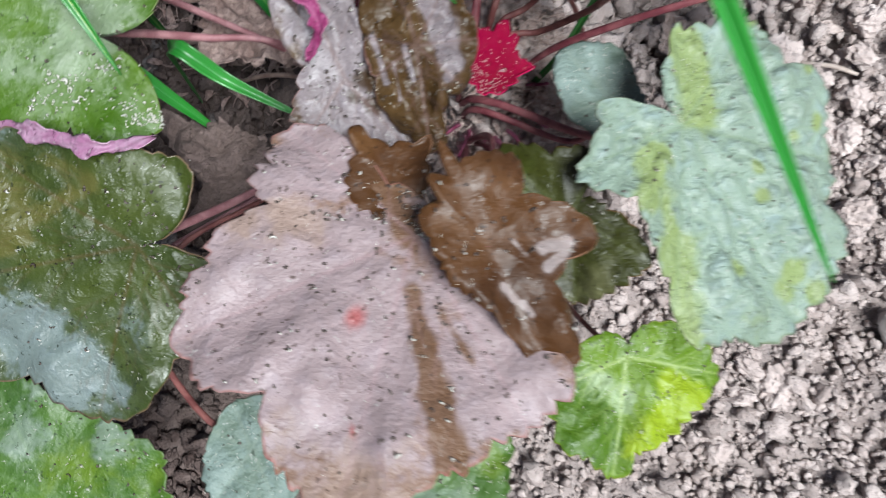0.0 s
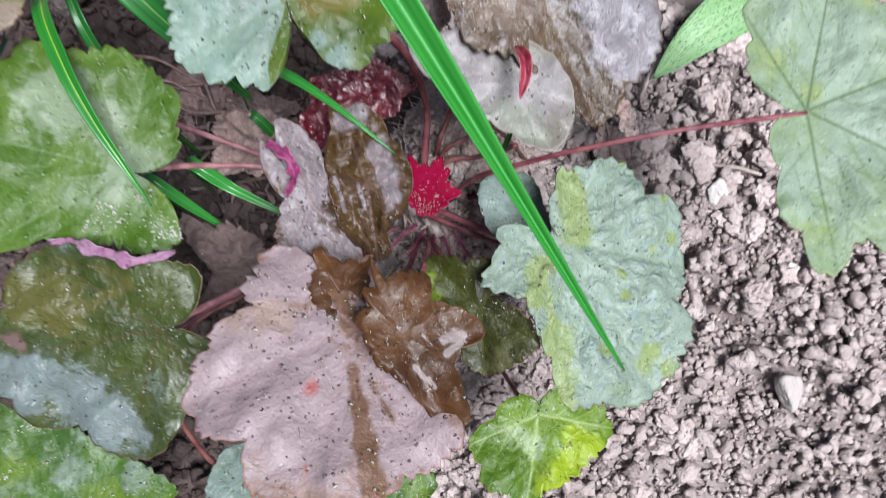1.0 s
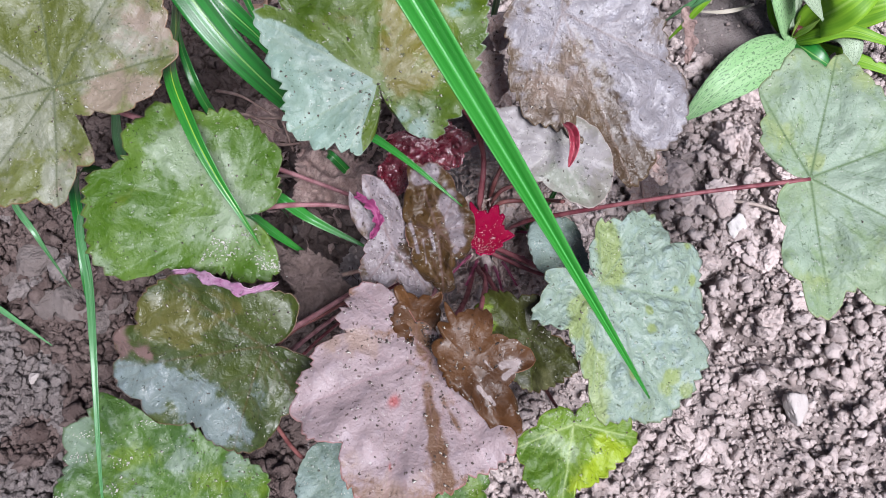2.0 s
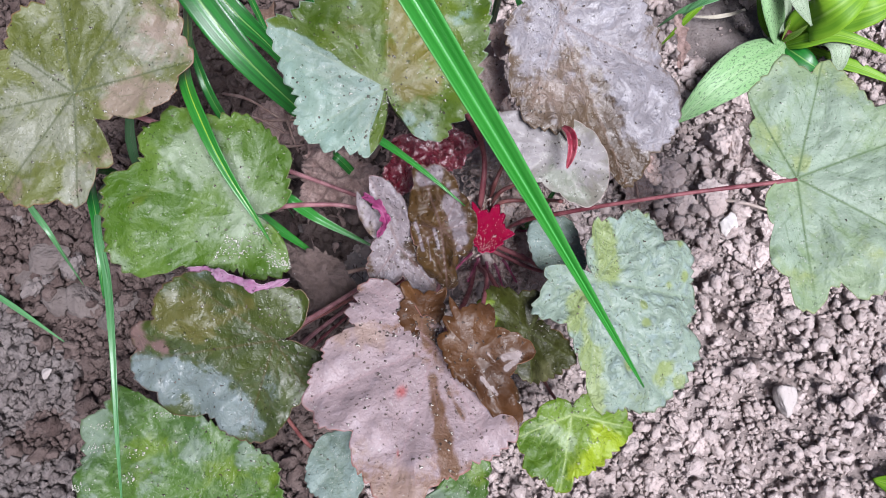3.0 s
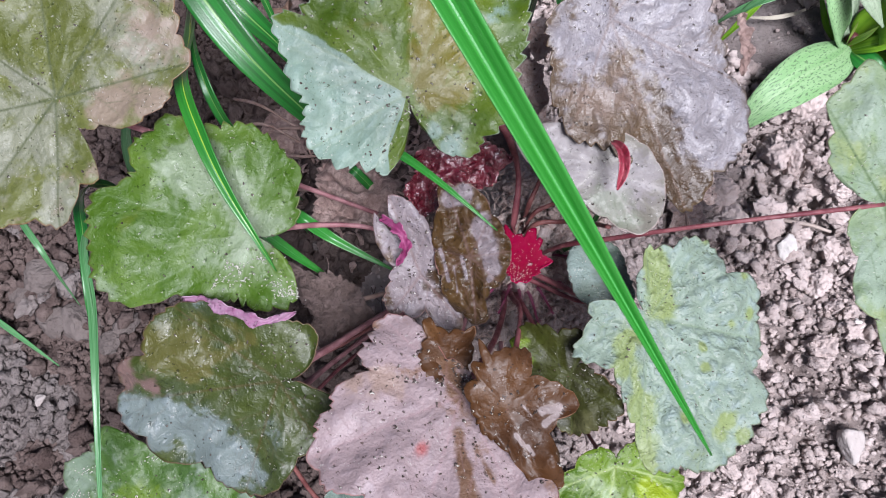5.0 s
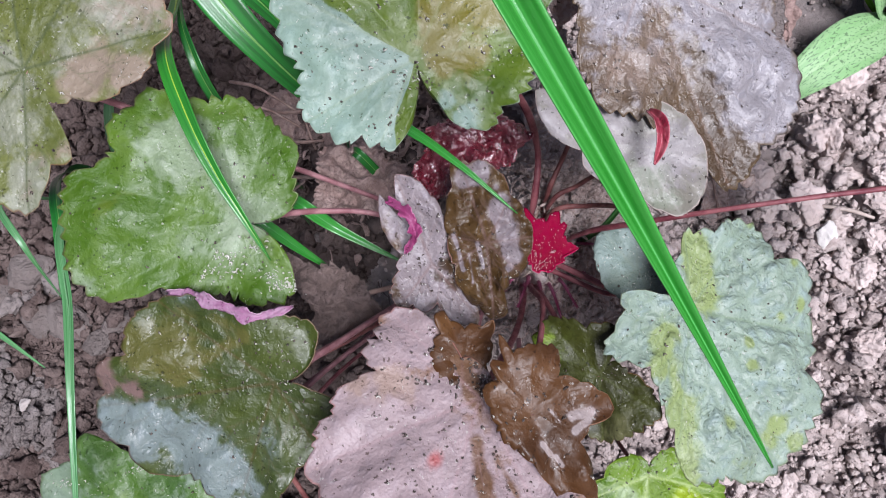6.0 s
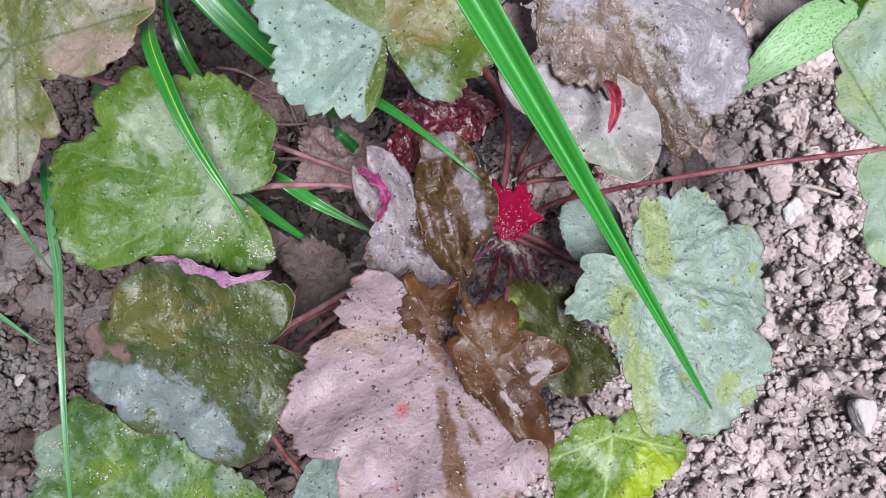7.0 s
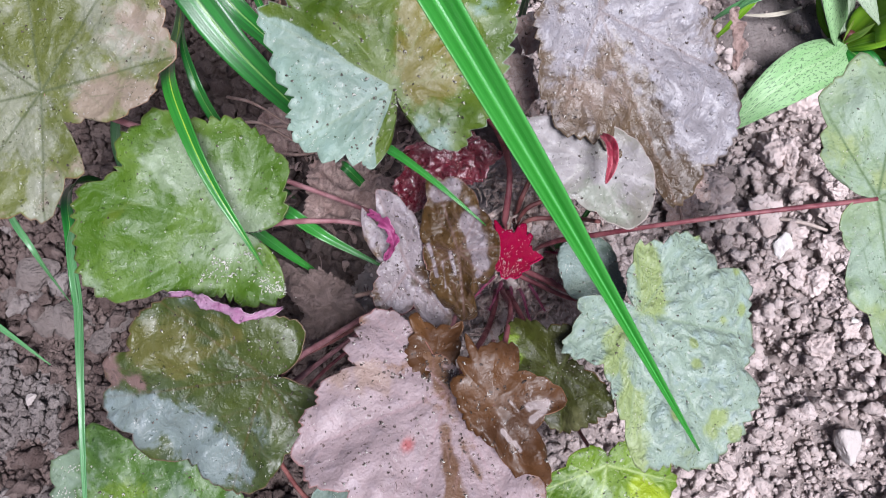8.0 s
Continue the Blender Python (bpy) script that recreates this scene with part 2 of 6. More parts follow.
LEAF = {
    "olive_bronze": leaf_material("olive_bronze_leaf", (0.066, 0.081, 0.011), (0.123, 0.136, 0.033), (0.204, 0.211, 0.158), (0.06, 0.075, 0.03), (0.20, 0.10, 0.06), 0.42, 0.2, 0.5, 0.35, 0.8, (0.245, 0.185, 0.15)),
    "green": leaf_material("green_leaf", (0.040, 0.092, 0.004), (0.085, 0.150, 0.014), (0.185, 0.240, 0.145), (0.22, 0.30, 0.17), (0.12, 0.12, 0.05), 0.42, 0.2, 0.5, 0.3, 0.22, (0.085, 0.125, 0.010)),
    "dusk": leaf_material("dusky_green_leaf", (0.020, 0.033, 0.007), (0.052, 0.068, 0.012), (0.170, 0.208, 0.208), (0.085, 0.045, 0.02), (0.18, 0.10, 0.07), 0.34, 0.3, 0.4, 0.4, 0.5, (0.092, 0.088, 0.022)),
    "moss": leaf_material("moss_green_leaf", (0.028, 0.072, 0.006), (0.062, 0.128, 0.012), (0.165, 0.215, 0.160), (0.19, 0.27, 0.13), (0.09, 0.12, 0.05), 0.42, 0.2, 0.5, 0.3, 0.2, (0.10, 0.16, 0.012)),
    "pink_silver": leaf_material("pink_silver_leaf", (0.115, 0.058, 0.026), (0.21, 0.12, 0.075), (0.300, 0.236, 0.248), (0.33, 0.215, 0.225), (0.28, 0.12, 0.10), 0.40, 0.15, 0.7, 0.25, 0.35, (0.27, 0.19, 0.15)),
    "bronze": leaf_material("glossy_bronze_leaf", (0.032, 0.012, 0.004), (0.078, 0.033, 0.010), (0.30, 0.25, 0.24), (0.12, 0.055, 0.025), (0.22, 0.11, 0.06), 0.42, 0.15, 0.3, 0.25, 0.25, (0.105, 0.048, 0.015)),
    "lilac": leaf_material("lilac_bronze_leaf", (0.050, 0.028, 0.011), (0.095, 0.060, 0.028), (0.275, 0.262, 0.285), (0.18, 0.12, 0.09), (0.12, 0.08, 0.04), 0.36, 0.35, 0.9, 0.5, 0.4, (0.19, 0.14, 0.11), 0.35),
    "mauve_fold": leaf_material("mauve_brown_folded_leaf", (0.036, 0.018, 0.005), (0.080, 0.045, 0.015), (0.245, 0.212, 0.228), (0.16, 0.10, 0.09), (0.20, 0.10, 0.09), 0.34, 0.3, 0.5, 0.5, 0.5),
    "olive_dark": leaf_material("dark_olive_leaf", (0.015, 0.015, 0.003), (0.038, 0.043, 0.006), (0.15, 0.22, 0.02), (0.06, 0.07, 0.016), (0.14, 0.07, 0.03), 0.4, 0.15, 0.6, 0.2, 0.5, (0.105, 0.105, 0.045)),
    "aqua_silver": leaf_material("silver_green_leaf", (0.11, 0.15, 0.025), (0.17, 0.22, 0.05), (0.235, 0.305, 0.28), (0.16, 0.22, 0.13), (0.14, 0.15, 0.07), 0.40, 0.25, 0.7, 0.62, 0.5, (0.21, 0.265, 0.075)),
    "aqua_olive": leaf_material("olive_green_leaf", (0.040, 0.078, 0.004), (0.085, 0.128, 0.008), (0.19, 0.268, 0.225), (0.13, 0.17, 0.05), (0.26, 0.32, 0.25), 0.40, 0.2, 0.4, 0.2, 0.25, (0.135, 0.105, 0.014)),
    "lime": leaf_material("lime_green_leaf", (0.045, 0.10, 0.006), (0.13, 0.215, 0.010), (0.27, 0.35, 0.19), (0.30, 0.38, 0.12), (0.20, 0.22, 0.03), 0.40, 0.2, 0.6, 0.35, 0.5, (0.27, 0.36, 0.012)),
    "pale": leaf_material("pale_green_leaf", (0.165, 0.24, 0.115), (0.21, 0.275, 0.16), (0.245, 0.315, 0.235), (0.08, 0.13, 0.05), (0.25, 0.28, 0.12), 0.45, 0.1, 0.6, 0.25, 0.9, (0.235, 0.29, 0.11)),
    "teal": leaf_material("grey_teal_leaf", (0.09, 0.125, 0.09), (0.14, 0.19, 0.155), (0.19, 0.245, 0.22), (0.17, 0.21, 0.16), (0.12, 0.12, 0.08), 0.45, 0.1, 1.0, 0.2),
    "grey": leaf_material("grey_mauve_leaf", (0.135, 0.126, 0.095), (0.189, 0.176, 0.144), (0.232, 0.212, 0.212), (0.28, 0.25, 0.23), (0.42, 0.33, 0.30), 0.42, 0.15, 0.35, 0.15, 0.3, (0.165, 0.185, 0.135)),
    "crimson": leaf_material("crimson_young_leaf", (0.15, 0.0, 0.014), (0.21, 0.0, 0.028), (0.25, 0.002, 0.04), (0.20, 0.0, 0.02), (0.45, 0.01, 0.08), 0.75, 0.0, 0.5, 0.2, 0.4, None, 0.08),
    "burgundy": leaf_material("burgundy_young_leaf", (0.055, 0.002, 0.008), (0.13, 0.007, 0.018), (0.17, 0.015, 0.03), (0.10, 0.003, 0.010), (0.30, 0.04, 0.06), 0.24, 1.0, 1.0, 0.9, 0.4, None, 0.9),
}
UNDER_PINK = leaf_material("mauve_leaf_underside", (0.221, 0.068, 0.153), (0.306, 0.136, 0.238), (0.391, 0.255, 0.340), (0.40, 0.12, 0.22), (0.50, 0.36, 0.42), 0.5)
UNDER_MAGENTA = leaf_material("magenta_leaf_underside", (0.15, 0.010, 0.06), (0.22, 0.022, 0.10), (0.30, 0.07, 0.17), (0.30, 0.03, 0.10), (0.45, 0.2, 0.3), 0.45)
UNDER_RED = leaf_material("red_leaf_underside", (0.16, 0.006, 0.022), (0.28, 0.02, 0.045), (0.40, 0.12, 0.14), (0.22, 0.01, 0.03), (0.50, 0.22, 0.24), 0.35, 0.3)
UNDER = leaf_material("dull_leaf_underside", (0.14, 0.07, 0.07), (0.20, 0.12, 0.10), (0.26, 0.19, 0.18), (0.18, 0.08, 0.08), (0.2, 0.1, 0.1), 0.6, 0.0)
STEM_RED = stem_material("red_leaf_stalk", (0.13, 0.026, 0.036), (0.25, 0.085, 0.092))
STEM_MAGENTA = stem_material("magenta_young_stalk", (0.22, 0.03, 0.08), (0.38, 0.11, 0.19))
STEM_MAUVE = stem_material("mauve_leaf_stalk", (0.23, 0.095, 0.105), (0.38, 0.195, 0.205))
STEM_DRY = stem_material("dry_brown_stalk", (0.24, 0.15, 0.12), (0.38, 0.27, 0.225))
STEM_PALE = stem_material("pale_dry_twig", (0.36, 0.29, 0.25), (0.50, 0.42, 0.37))
STEM_DARK = stem_material("dark_leaf_stalk", (0.12, 0.036, 0.034), (0.23, 0.09, 0.08))
GRASS = blade_material("grass_green", (0.020, 0.185, 0.014), (0.045, 0.26, 0.035), (0.10, 0.36, 0.10), None, 0.34)
GRASS_PALE = blade_material("grass_pale_green", (0.045, 0.165, 0.045), (0.10, 0.25, 0.10), (0.16, 0.31, 0.15))
GRASS_DARK = blade_material("grass_deep_green", (0.009, 0.085, 0.010), (0.019, 0.170, 0.021), (0.22, 0.42, 0.10))
GRASS_YELLOW = blade_material("grass_with_yellow_rib", (0.014, 0.13, 0.012), (0.030, 0.20, 0.016), (0.42, 0.55, 0.05))
STRAW = blade_material("dry_straw", (0.34, 0.30, 0.23), (0.46, 0.42, 0.34), (0.48, 0.44, 0.36), None, 0.7)
WEED_PALE = blade_material("weed_pale_leaf", (0.20, 0.37, 0.15), (0.27, 0.44, 0.21), (0.34, 0.50, 0.26), (0.07, 0.12, 0.06), 0.55, 0.2)
WEED_GREEN = blade_material("weed_green_leaf", (0.095, 0.235, 0.008), (0.18, 0.35, 0.016), (0.28, 0.45, 0.08), None, 0.55, 0.2)
LEMON = blade_material("young_yellow_green_leaf", (0.20, 0.36, 0.04), (0.34, 0.46, 0.08), (0.42, 0.5, 0.15), None, 0.5)
WEED_SPOT = blade_material("weed_spotted_leaf", (0.24, 0.32, 0.20), (0.34, 0.42, 0.29), (0.38, 0.46, 0.32), (0.10, 0.13, 0.08), 0.55, 0.2)
DRY = dry_material("dry_brown_leaf", (0.36, 0.245, 0.215), (0.50, 0.37, 0.33), (0.22, 0.135, 0.11))
DRY_PALE = dry_material("dry_pale_leaf", (0.56, 0.43, 0.38), (0.70, 0.575, 0.52), (0.34, 0.20, 0.165))
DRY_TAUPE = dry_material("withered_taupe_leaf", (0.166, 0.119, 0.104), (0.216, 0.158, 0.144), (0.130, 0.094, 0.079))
PEACH = dry_material("dry_peach_leaf", (0.42, 0.26, 0.18), (0.50, 0.34, 0.25), (0.36, 0.20, 0.12))


# ---- makers ----
def mesh_object(name, verts, faces, materials, parent=None, at=(0, 0, 0), smooth=True, attrs=None, label=""):
    me = bpy.data.meshes.new(name)
    me.from_pydata([tuple(v) for v in verts], [], faces)
    for m in materials:
        me.materials.append(m)
    if smooth:
        me.polygons.foreach_set("use_smooth", [True] * len(me.polygons))
    for key, values in (attrs or {}).items():
        me.attributes.new(key, "FLOAT", "POINT").data.foreach_set("value", np.asarray(values, dtype=np.float32))
    me.update()
    ob = new(name, me)
    ob.location = at
    if parent is not None:
        ob.parent = parent
    if label:
        tagged(ob, label)
    return ob


def place_of(ob):
    """Where an object's origin lies, by the places of its parents."""
    at = Vector((0, 0, 0))
    while ob is not None:
        at += ob.location
        ob = ob.parent
    return at


def thicken(ob, metres, second=False):
    mod = ob.modifiers.new("thickness", "SOLIDIFY")
    mod.thickness, mod.offset, mod.use_even_offset = metres, -1.0, False
    if second:
        mod.material_offset = 1
    return ob


def fbm(p, scale, octaves=3):
    return noise.fractal(Vector((p[0] * scale, p[1] * scale, p[2] * scale)), 0.8, 2.1, octaves)


def leaf_outline(lobes, gap, dip, tooth, rng, count, sharp):
    """Radius by angle: lobes run out to their tips, shallow bays lie between them, the stalk's bay is deep; and small teeth."""
    angles = [a for a, _ in lobes]
    smooth, teeth = np.zeros(count), np.zeros(count)
    for i in range(len(lobes)):
        a0, r0 = lobes[i]
        a1, r1 = lobes[(i + 1) % len(lobes)]
        span = (a1 - a0) % 360
        n_teeth = max(1, round(radians(span) * (r0 + r1) / 2 / tooth[0]))
        wobble = rng.uniform(0.2, 1.5, n_teeth + 1)
        ends = np.cumsum(rng.uniform(0.5, 1.6, n_teeth))
        ends = np.concatenate([[0.0], ends / ends[-1]])
        for j in range(count):
            u = ((360.0 * j / count - a0) % 360) / span
            if u >= 1:
                continue
            ease = u if dip == 0 else u * u * (3 - 2 * u)
            base = r0 + (r1 - r0) * ease
            deep = 0.86 if i == gap else dip * min(1.0, span / 30)
            base *= 1 - deep * math.sin(math.pi * u) ** (0.7 if i == gap else 1.2)
            smooth[j] = base
            k = int(np.searchsorted(ends, u, side="right")) - 1
            v = (u - ends[k]) / (ends[k + 1] - ends[k])
            bump = max(0.0, math.sin(math.pi * v ** 1.25)) ** 0.7
            point = (v / 0.66) ** 0.9 if v < 0.66 else ((1 - v) / 0.34) ** 1.1
            bump += (point - bump) * sharp
            teeth[j] = (bump - 0.6) * tooth[1] * wobble[k] * (0.2 if i == gap else min(1.0, base / (0.45 * lobes_reach(lobes))))
    return smooth, teeth


def lobes_reach(lobes):
    return max(r for _, r in lobes)


def leaf_veins(lobes, gap, rng):
    """Straight pieces of vein: (start, end, width) in mm, from the hub to each tip, with side veins."""
    segs = []
    chosen = []
    for a, r in sorted(lobes, key=lambda l: -l[1]):
        if all(abs((a - b + 180) % 360 - 180) > 36 for b, _ in chosen) and r > 0.4 * lobes_reach(lobes):
            chosen.append((a, r))
    for a, r in chosen:
        d = np.array([math.cos(radians(a)), math.sin(radians(a))])
        segs.append((np.zeros(2), d * r * 0.97, 0.58))
        for s in (0.22, 0.40, 0.58, 0.76):
            for side in (-1, 1):
                b = radians(a + side * rng.uniform(34, 56))
                l = r * (0.10 + 0.36 * (1 - s)) * rng.uniform(0.7, 1.2)
                p = d * r * (s + rng.uniform(-0.06, 0.06))
                q = p + l * np.array([math.cos(b), math.sin(b)])
                segs.append((p, q, 0.36))
                c = b - side * radians(rng.uniform(35, 60))
                segs.append(((p + q) / 2, (p + q) / 2 + 0.45 * l * np.array([math.cos(c), math.sin(c)]), 0.28))
    return segs


GRIT_AT, DUST_AT = [], []


def leaf(plant, label, hub, normal, lobes, kind, gap=None, dip=0.10, tooth=(4.6, 2.3), cup=0.0, wave=2.0, pucker=1.3,
         silver=0.5, arcs=(), under=UNDER, seed=1, grit=60, count=440, rings=36, sharp=0.9, curl=0.7, name="leaf", crumple=0.0, thick=0.0004, hairs=90, hair_len=0.0014, spots=(), dust=None,
         patches=(), tones=(), warms=(), brown=(), blush=(), vein_mask=1.0):
    """A lobed, toothed, puckered leaf about its hub. Lobes are (degrees, mm) in the leaf's own plane; arcs shift the silver by angle,
    and patches of silver, tone, warm, brown and blush pigment are (degrees, mm from the hub, size in mm, amount),
    or streaks with the degrees and mm of a second end after the first."""
    rng = np.random.default_rng(seed)
    lobes = sorted(lobes)
    smooth, teeth = leaf_outline(lobes, gap, dip, tooth, rng, count, sharp)
    n = Vector(normal).normalized()
    ex = (Vector((1, 0, 0)) - n * n.x).normalized()
    ey = n.cross(ex)
    theta = np.arange(count) * 2 * np.pi / count
    fr = (np.arange(1, rings + 1) / rings) ** 0.9
    rad = fr[:, None] * smooth[None, :] + (fr[:, None] ** 9) * teeth[None, :]
    x = np.concatenate([[0.0], (rad * np.cos(theta)).ravel()])
    y = np.concatenate([[0.0], (rad * np.sin(theta)).ravel()])
    rho = np.concatenate([[0.0], np.repeat(fr, count)])
    ang = np.concatenate([[0.0], np.tile(theta, rings)])
    p = np.stack([x, y], 1)
    # veins
    near, main = np.full(len(x), 99.0), np.full(len(x), 99.0)
    vein = np.zeros(len(x))
    for a, b, w in leaf_veins(lobes, gap, rng):
        ab = b - a
        u = np.clip(((p - a) @ ab) / (ab @ ab), 0, 1)
        d = np.linalg.norm(p - (a + u[:, None] * ab), axis=1)
        near = np.minimum(near, d * (1.0 if w > 0.5 else 1.25))
        if w > 0.5:
            main = np.minimum(main, d)
        vein = np.maximum(vein, np.exp(-(d / (w * (1.15 - 0.6 * u))) ** 2) * (1.0 if w > 0.5 else 0.55))
    off = rng.uniform(0, 50, 3)
    f1 = np.array([fbm((a + off[0], b + off[1], off[2]), 0.055, 2) for a, b in p * 1.0])
    f2 = np.array([fbm((a + off[1], b + off[2], off[0]), 0.17, 1) for a, b in p * 1.0])
    z = 0.7 * pucker * (1 - np.exp(-(near / 2.4) ** 2)) * (0.8 + 0.5 * f2) * (1 - 0.4 * rho) * np.clip(rho * 2.6, 0.12, 1)
    z += 0.38 * pucker * f2
    big = max(r for _, r in lobes)
    rr = np.hypot(x, y) / big
    ph = rng.uniform(0, 6.28, 3)
    z += cup * big * rr ** 2 + wave * rr ** 2 * (np.sin(3 * ang + ph[0]) + 0.7 * np.sin(5 * ang + ph[1]) + 0.5 * np.sin(9 * ang + ph[2]))
    z += 2.2 * f1 * rr
    # the blade sinks along its main veins and swells between them
    z += 0.055 * big * (1 - np.exp(-(main / (0.13 * big)) ** 2)) * np.clip(rr * 1.8, 0, 1) * (0.75 + 0.8 * f1)
    if crumple:
        z += crumple * np.array([fbm((a + off[2], b + off[0], off[1]), 0.12, 2) for a, b in p])
    z -= curl * np.clip((rho - 0.80) / 0.20, 0, 1) ** 2 * (0.15 + 3.2 * f1)
    sil = silver + 0.16 * f1 + 0.08 * f2
    pigment = {}
    drift = np.stack([5 * f1 + 3 * f2, 5 * np.roll(f1, count * 3) - 3 * np.roll(f2, count * 2)], 1)
    for key, marks in (("silver", patches), ("tone", tones), ("warm", warms), ("brown", brown), ("blush", blush)):
        total = np.zeros(len(x))
        for mark in marks:
            size, amount = mark[-2:]
            q = np.array([mark[1] * math.cos(radians(mark[0])), mark[1] * math.sin(radians(mark[0]))])
            run = np.array([mark[3] * math.cos(radians(mark[2])), mark[3] * math.sin(radians(mark[2]))]) - q if len(mark) == 6 else np.zeros(2)
            seat = p + drift * min(0.7, size / 10) - q
            seat = seat - np.clip(seat @ run / max(1e-6, run @ run), 0, 1)[:, None] * run
            far = np.linalg.norm(seat, axis=1) / size * (1 + 0.4 * f1)
            total = np.where(amount > 0, np.maximum(total, amount * np.exp(-0.75 * far ** 1.7)), total + amount * np.exp(-0.75 * far ** 1.7))
        pigment[key] = total
    sil = sil + pigment.pop("silver")
    deg = (np.degrees(ang) + 7 * f1 * np.minimum(1, rr * 3)) % 360
    for a0, a1, inner, outer, delta in arcs:
        w = (a1 - a0) % 360
        inside = np.clip(np.minimum((deg - a0) % 360, (a1 - deg) % 360) / 5.0, 0, 1) * (((deg - a0) % 360) < w)
        inside = inside * np.clip((rr - inner) / 0.06, 0, 1) * np.clip((outer - rr) / 0.06, 0, 1)
        sil = sil + delta * inside
    spot = np.zeros(len(x))
    for a, d, size in spots:
        q = np.array([d * math.cos(radians(a)), d * math.sin(radians(a))])
        spot = np.maximum(spot, np.clip(1.4 - np.linalg.norm(p - q, axis=1) / size + 0.5 * f2, 0, 1))
    mm = 0.001
    pts = [ex * (a * mm) + ey * (b * mm) + n * (c * mm) for a, b, c in zip(x, y, z)]
    faces = []
    for j in range(count):
        k = (j + 1) % count
        faces.append((0, 1 + j, 1 + k))
        for i in range(rings - 1):
            a, b = 1 + i * count, 1 + (i + 1) * count
            faces.append((a + j, b + j, b + k, a + k))
    base = place_of(plant)
    ob = mesh_object(name, pts, faces, [LEAF[kind] if isinstance(kind, str) else kind, under], plant, Vector(hub) - base,
                     attrs={"vein": vein * vein_mask, "rho": rho, "silver": sil, "spot": spot, **pigment}, label=label if plant is not None else "")
    thicken(ob, thick, True)
    if hairs:
        hv, hf = [], []
        for i in rng.integers(count * 3, len(pts), hairs):
            way = (n + ex * rng.uniform(-1.6, 1.6) + ey * rng.uniform(-1.6, 1.6)).normalized()
            side = way.cross(Vector((0.3, 0.5, 0.2))).normalized() * 0.00010
            k = len(hv)
            foot = pts[i]
            hv += [foot + side, foot - side, foot + way.cross(side), foot + way * (hair_len * rng.uniform(0.5, 1.3))]
            hf += [(k, k + 1, k + 3), (k + 1, k + 2, k + 3), (k + 2, k, k + 3)]
        tagged(mesh_object("hairs", hv, hf, [HAIR], ob, label="fine pale hairs"), kind="stuff")
    if dust:
        a0, a1, inner, number = dust
        pick = np.nonzero((((deg - a0) % 360) < (a1 - a0) % 360) & (rr > inner))[0]
        anchors = p[rng.choice(pick, max(3, number // 22))]
        for k in range(number):
            spread = np.array([rng.normal(0, 3.2), rng.normal(0, 1.1)])
            i = pick[np.argmin(((p[pick] - anchors[k % len(anchors)] - spread) ** 2).sum(1))]
            DUST_AT.append((Vector(hub) + pts[i], n.copy()))
    if grit:
        for i in rng.integers(count * 4, len(pts), grit):
            GRIT_AT.append((Vector(hub) + pts[i], n.copy()))
    return ob


def spline(points, count):
    """A smooth line through the points."""
    pts = [Vector(p) for p in points]
    pts = [pts[0] * 2 - pts[1]] + pts + [pts[-1] * 2 - pts[-2]]
    out = []
    spans = len(pts) - 3
    for i in range(count):
        s = i / (count - 1) * spans
        k = min(int(s), spans - 1)
        u = s - k
        a, b, c, d = pts[k:k + 4]
        out.append(0.5 * ((2 * b) + (c - a) * u + (2 * a - 5 * b + 4 * c - d) * u * u + (3 * b - a - 3 * c + d) * u ** 3))
    return out


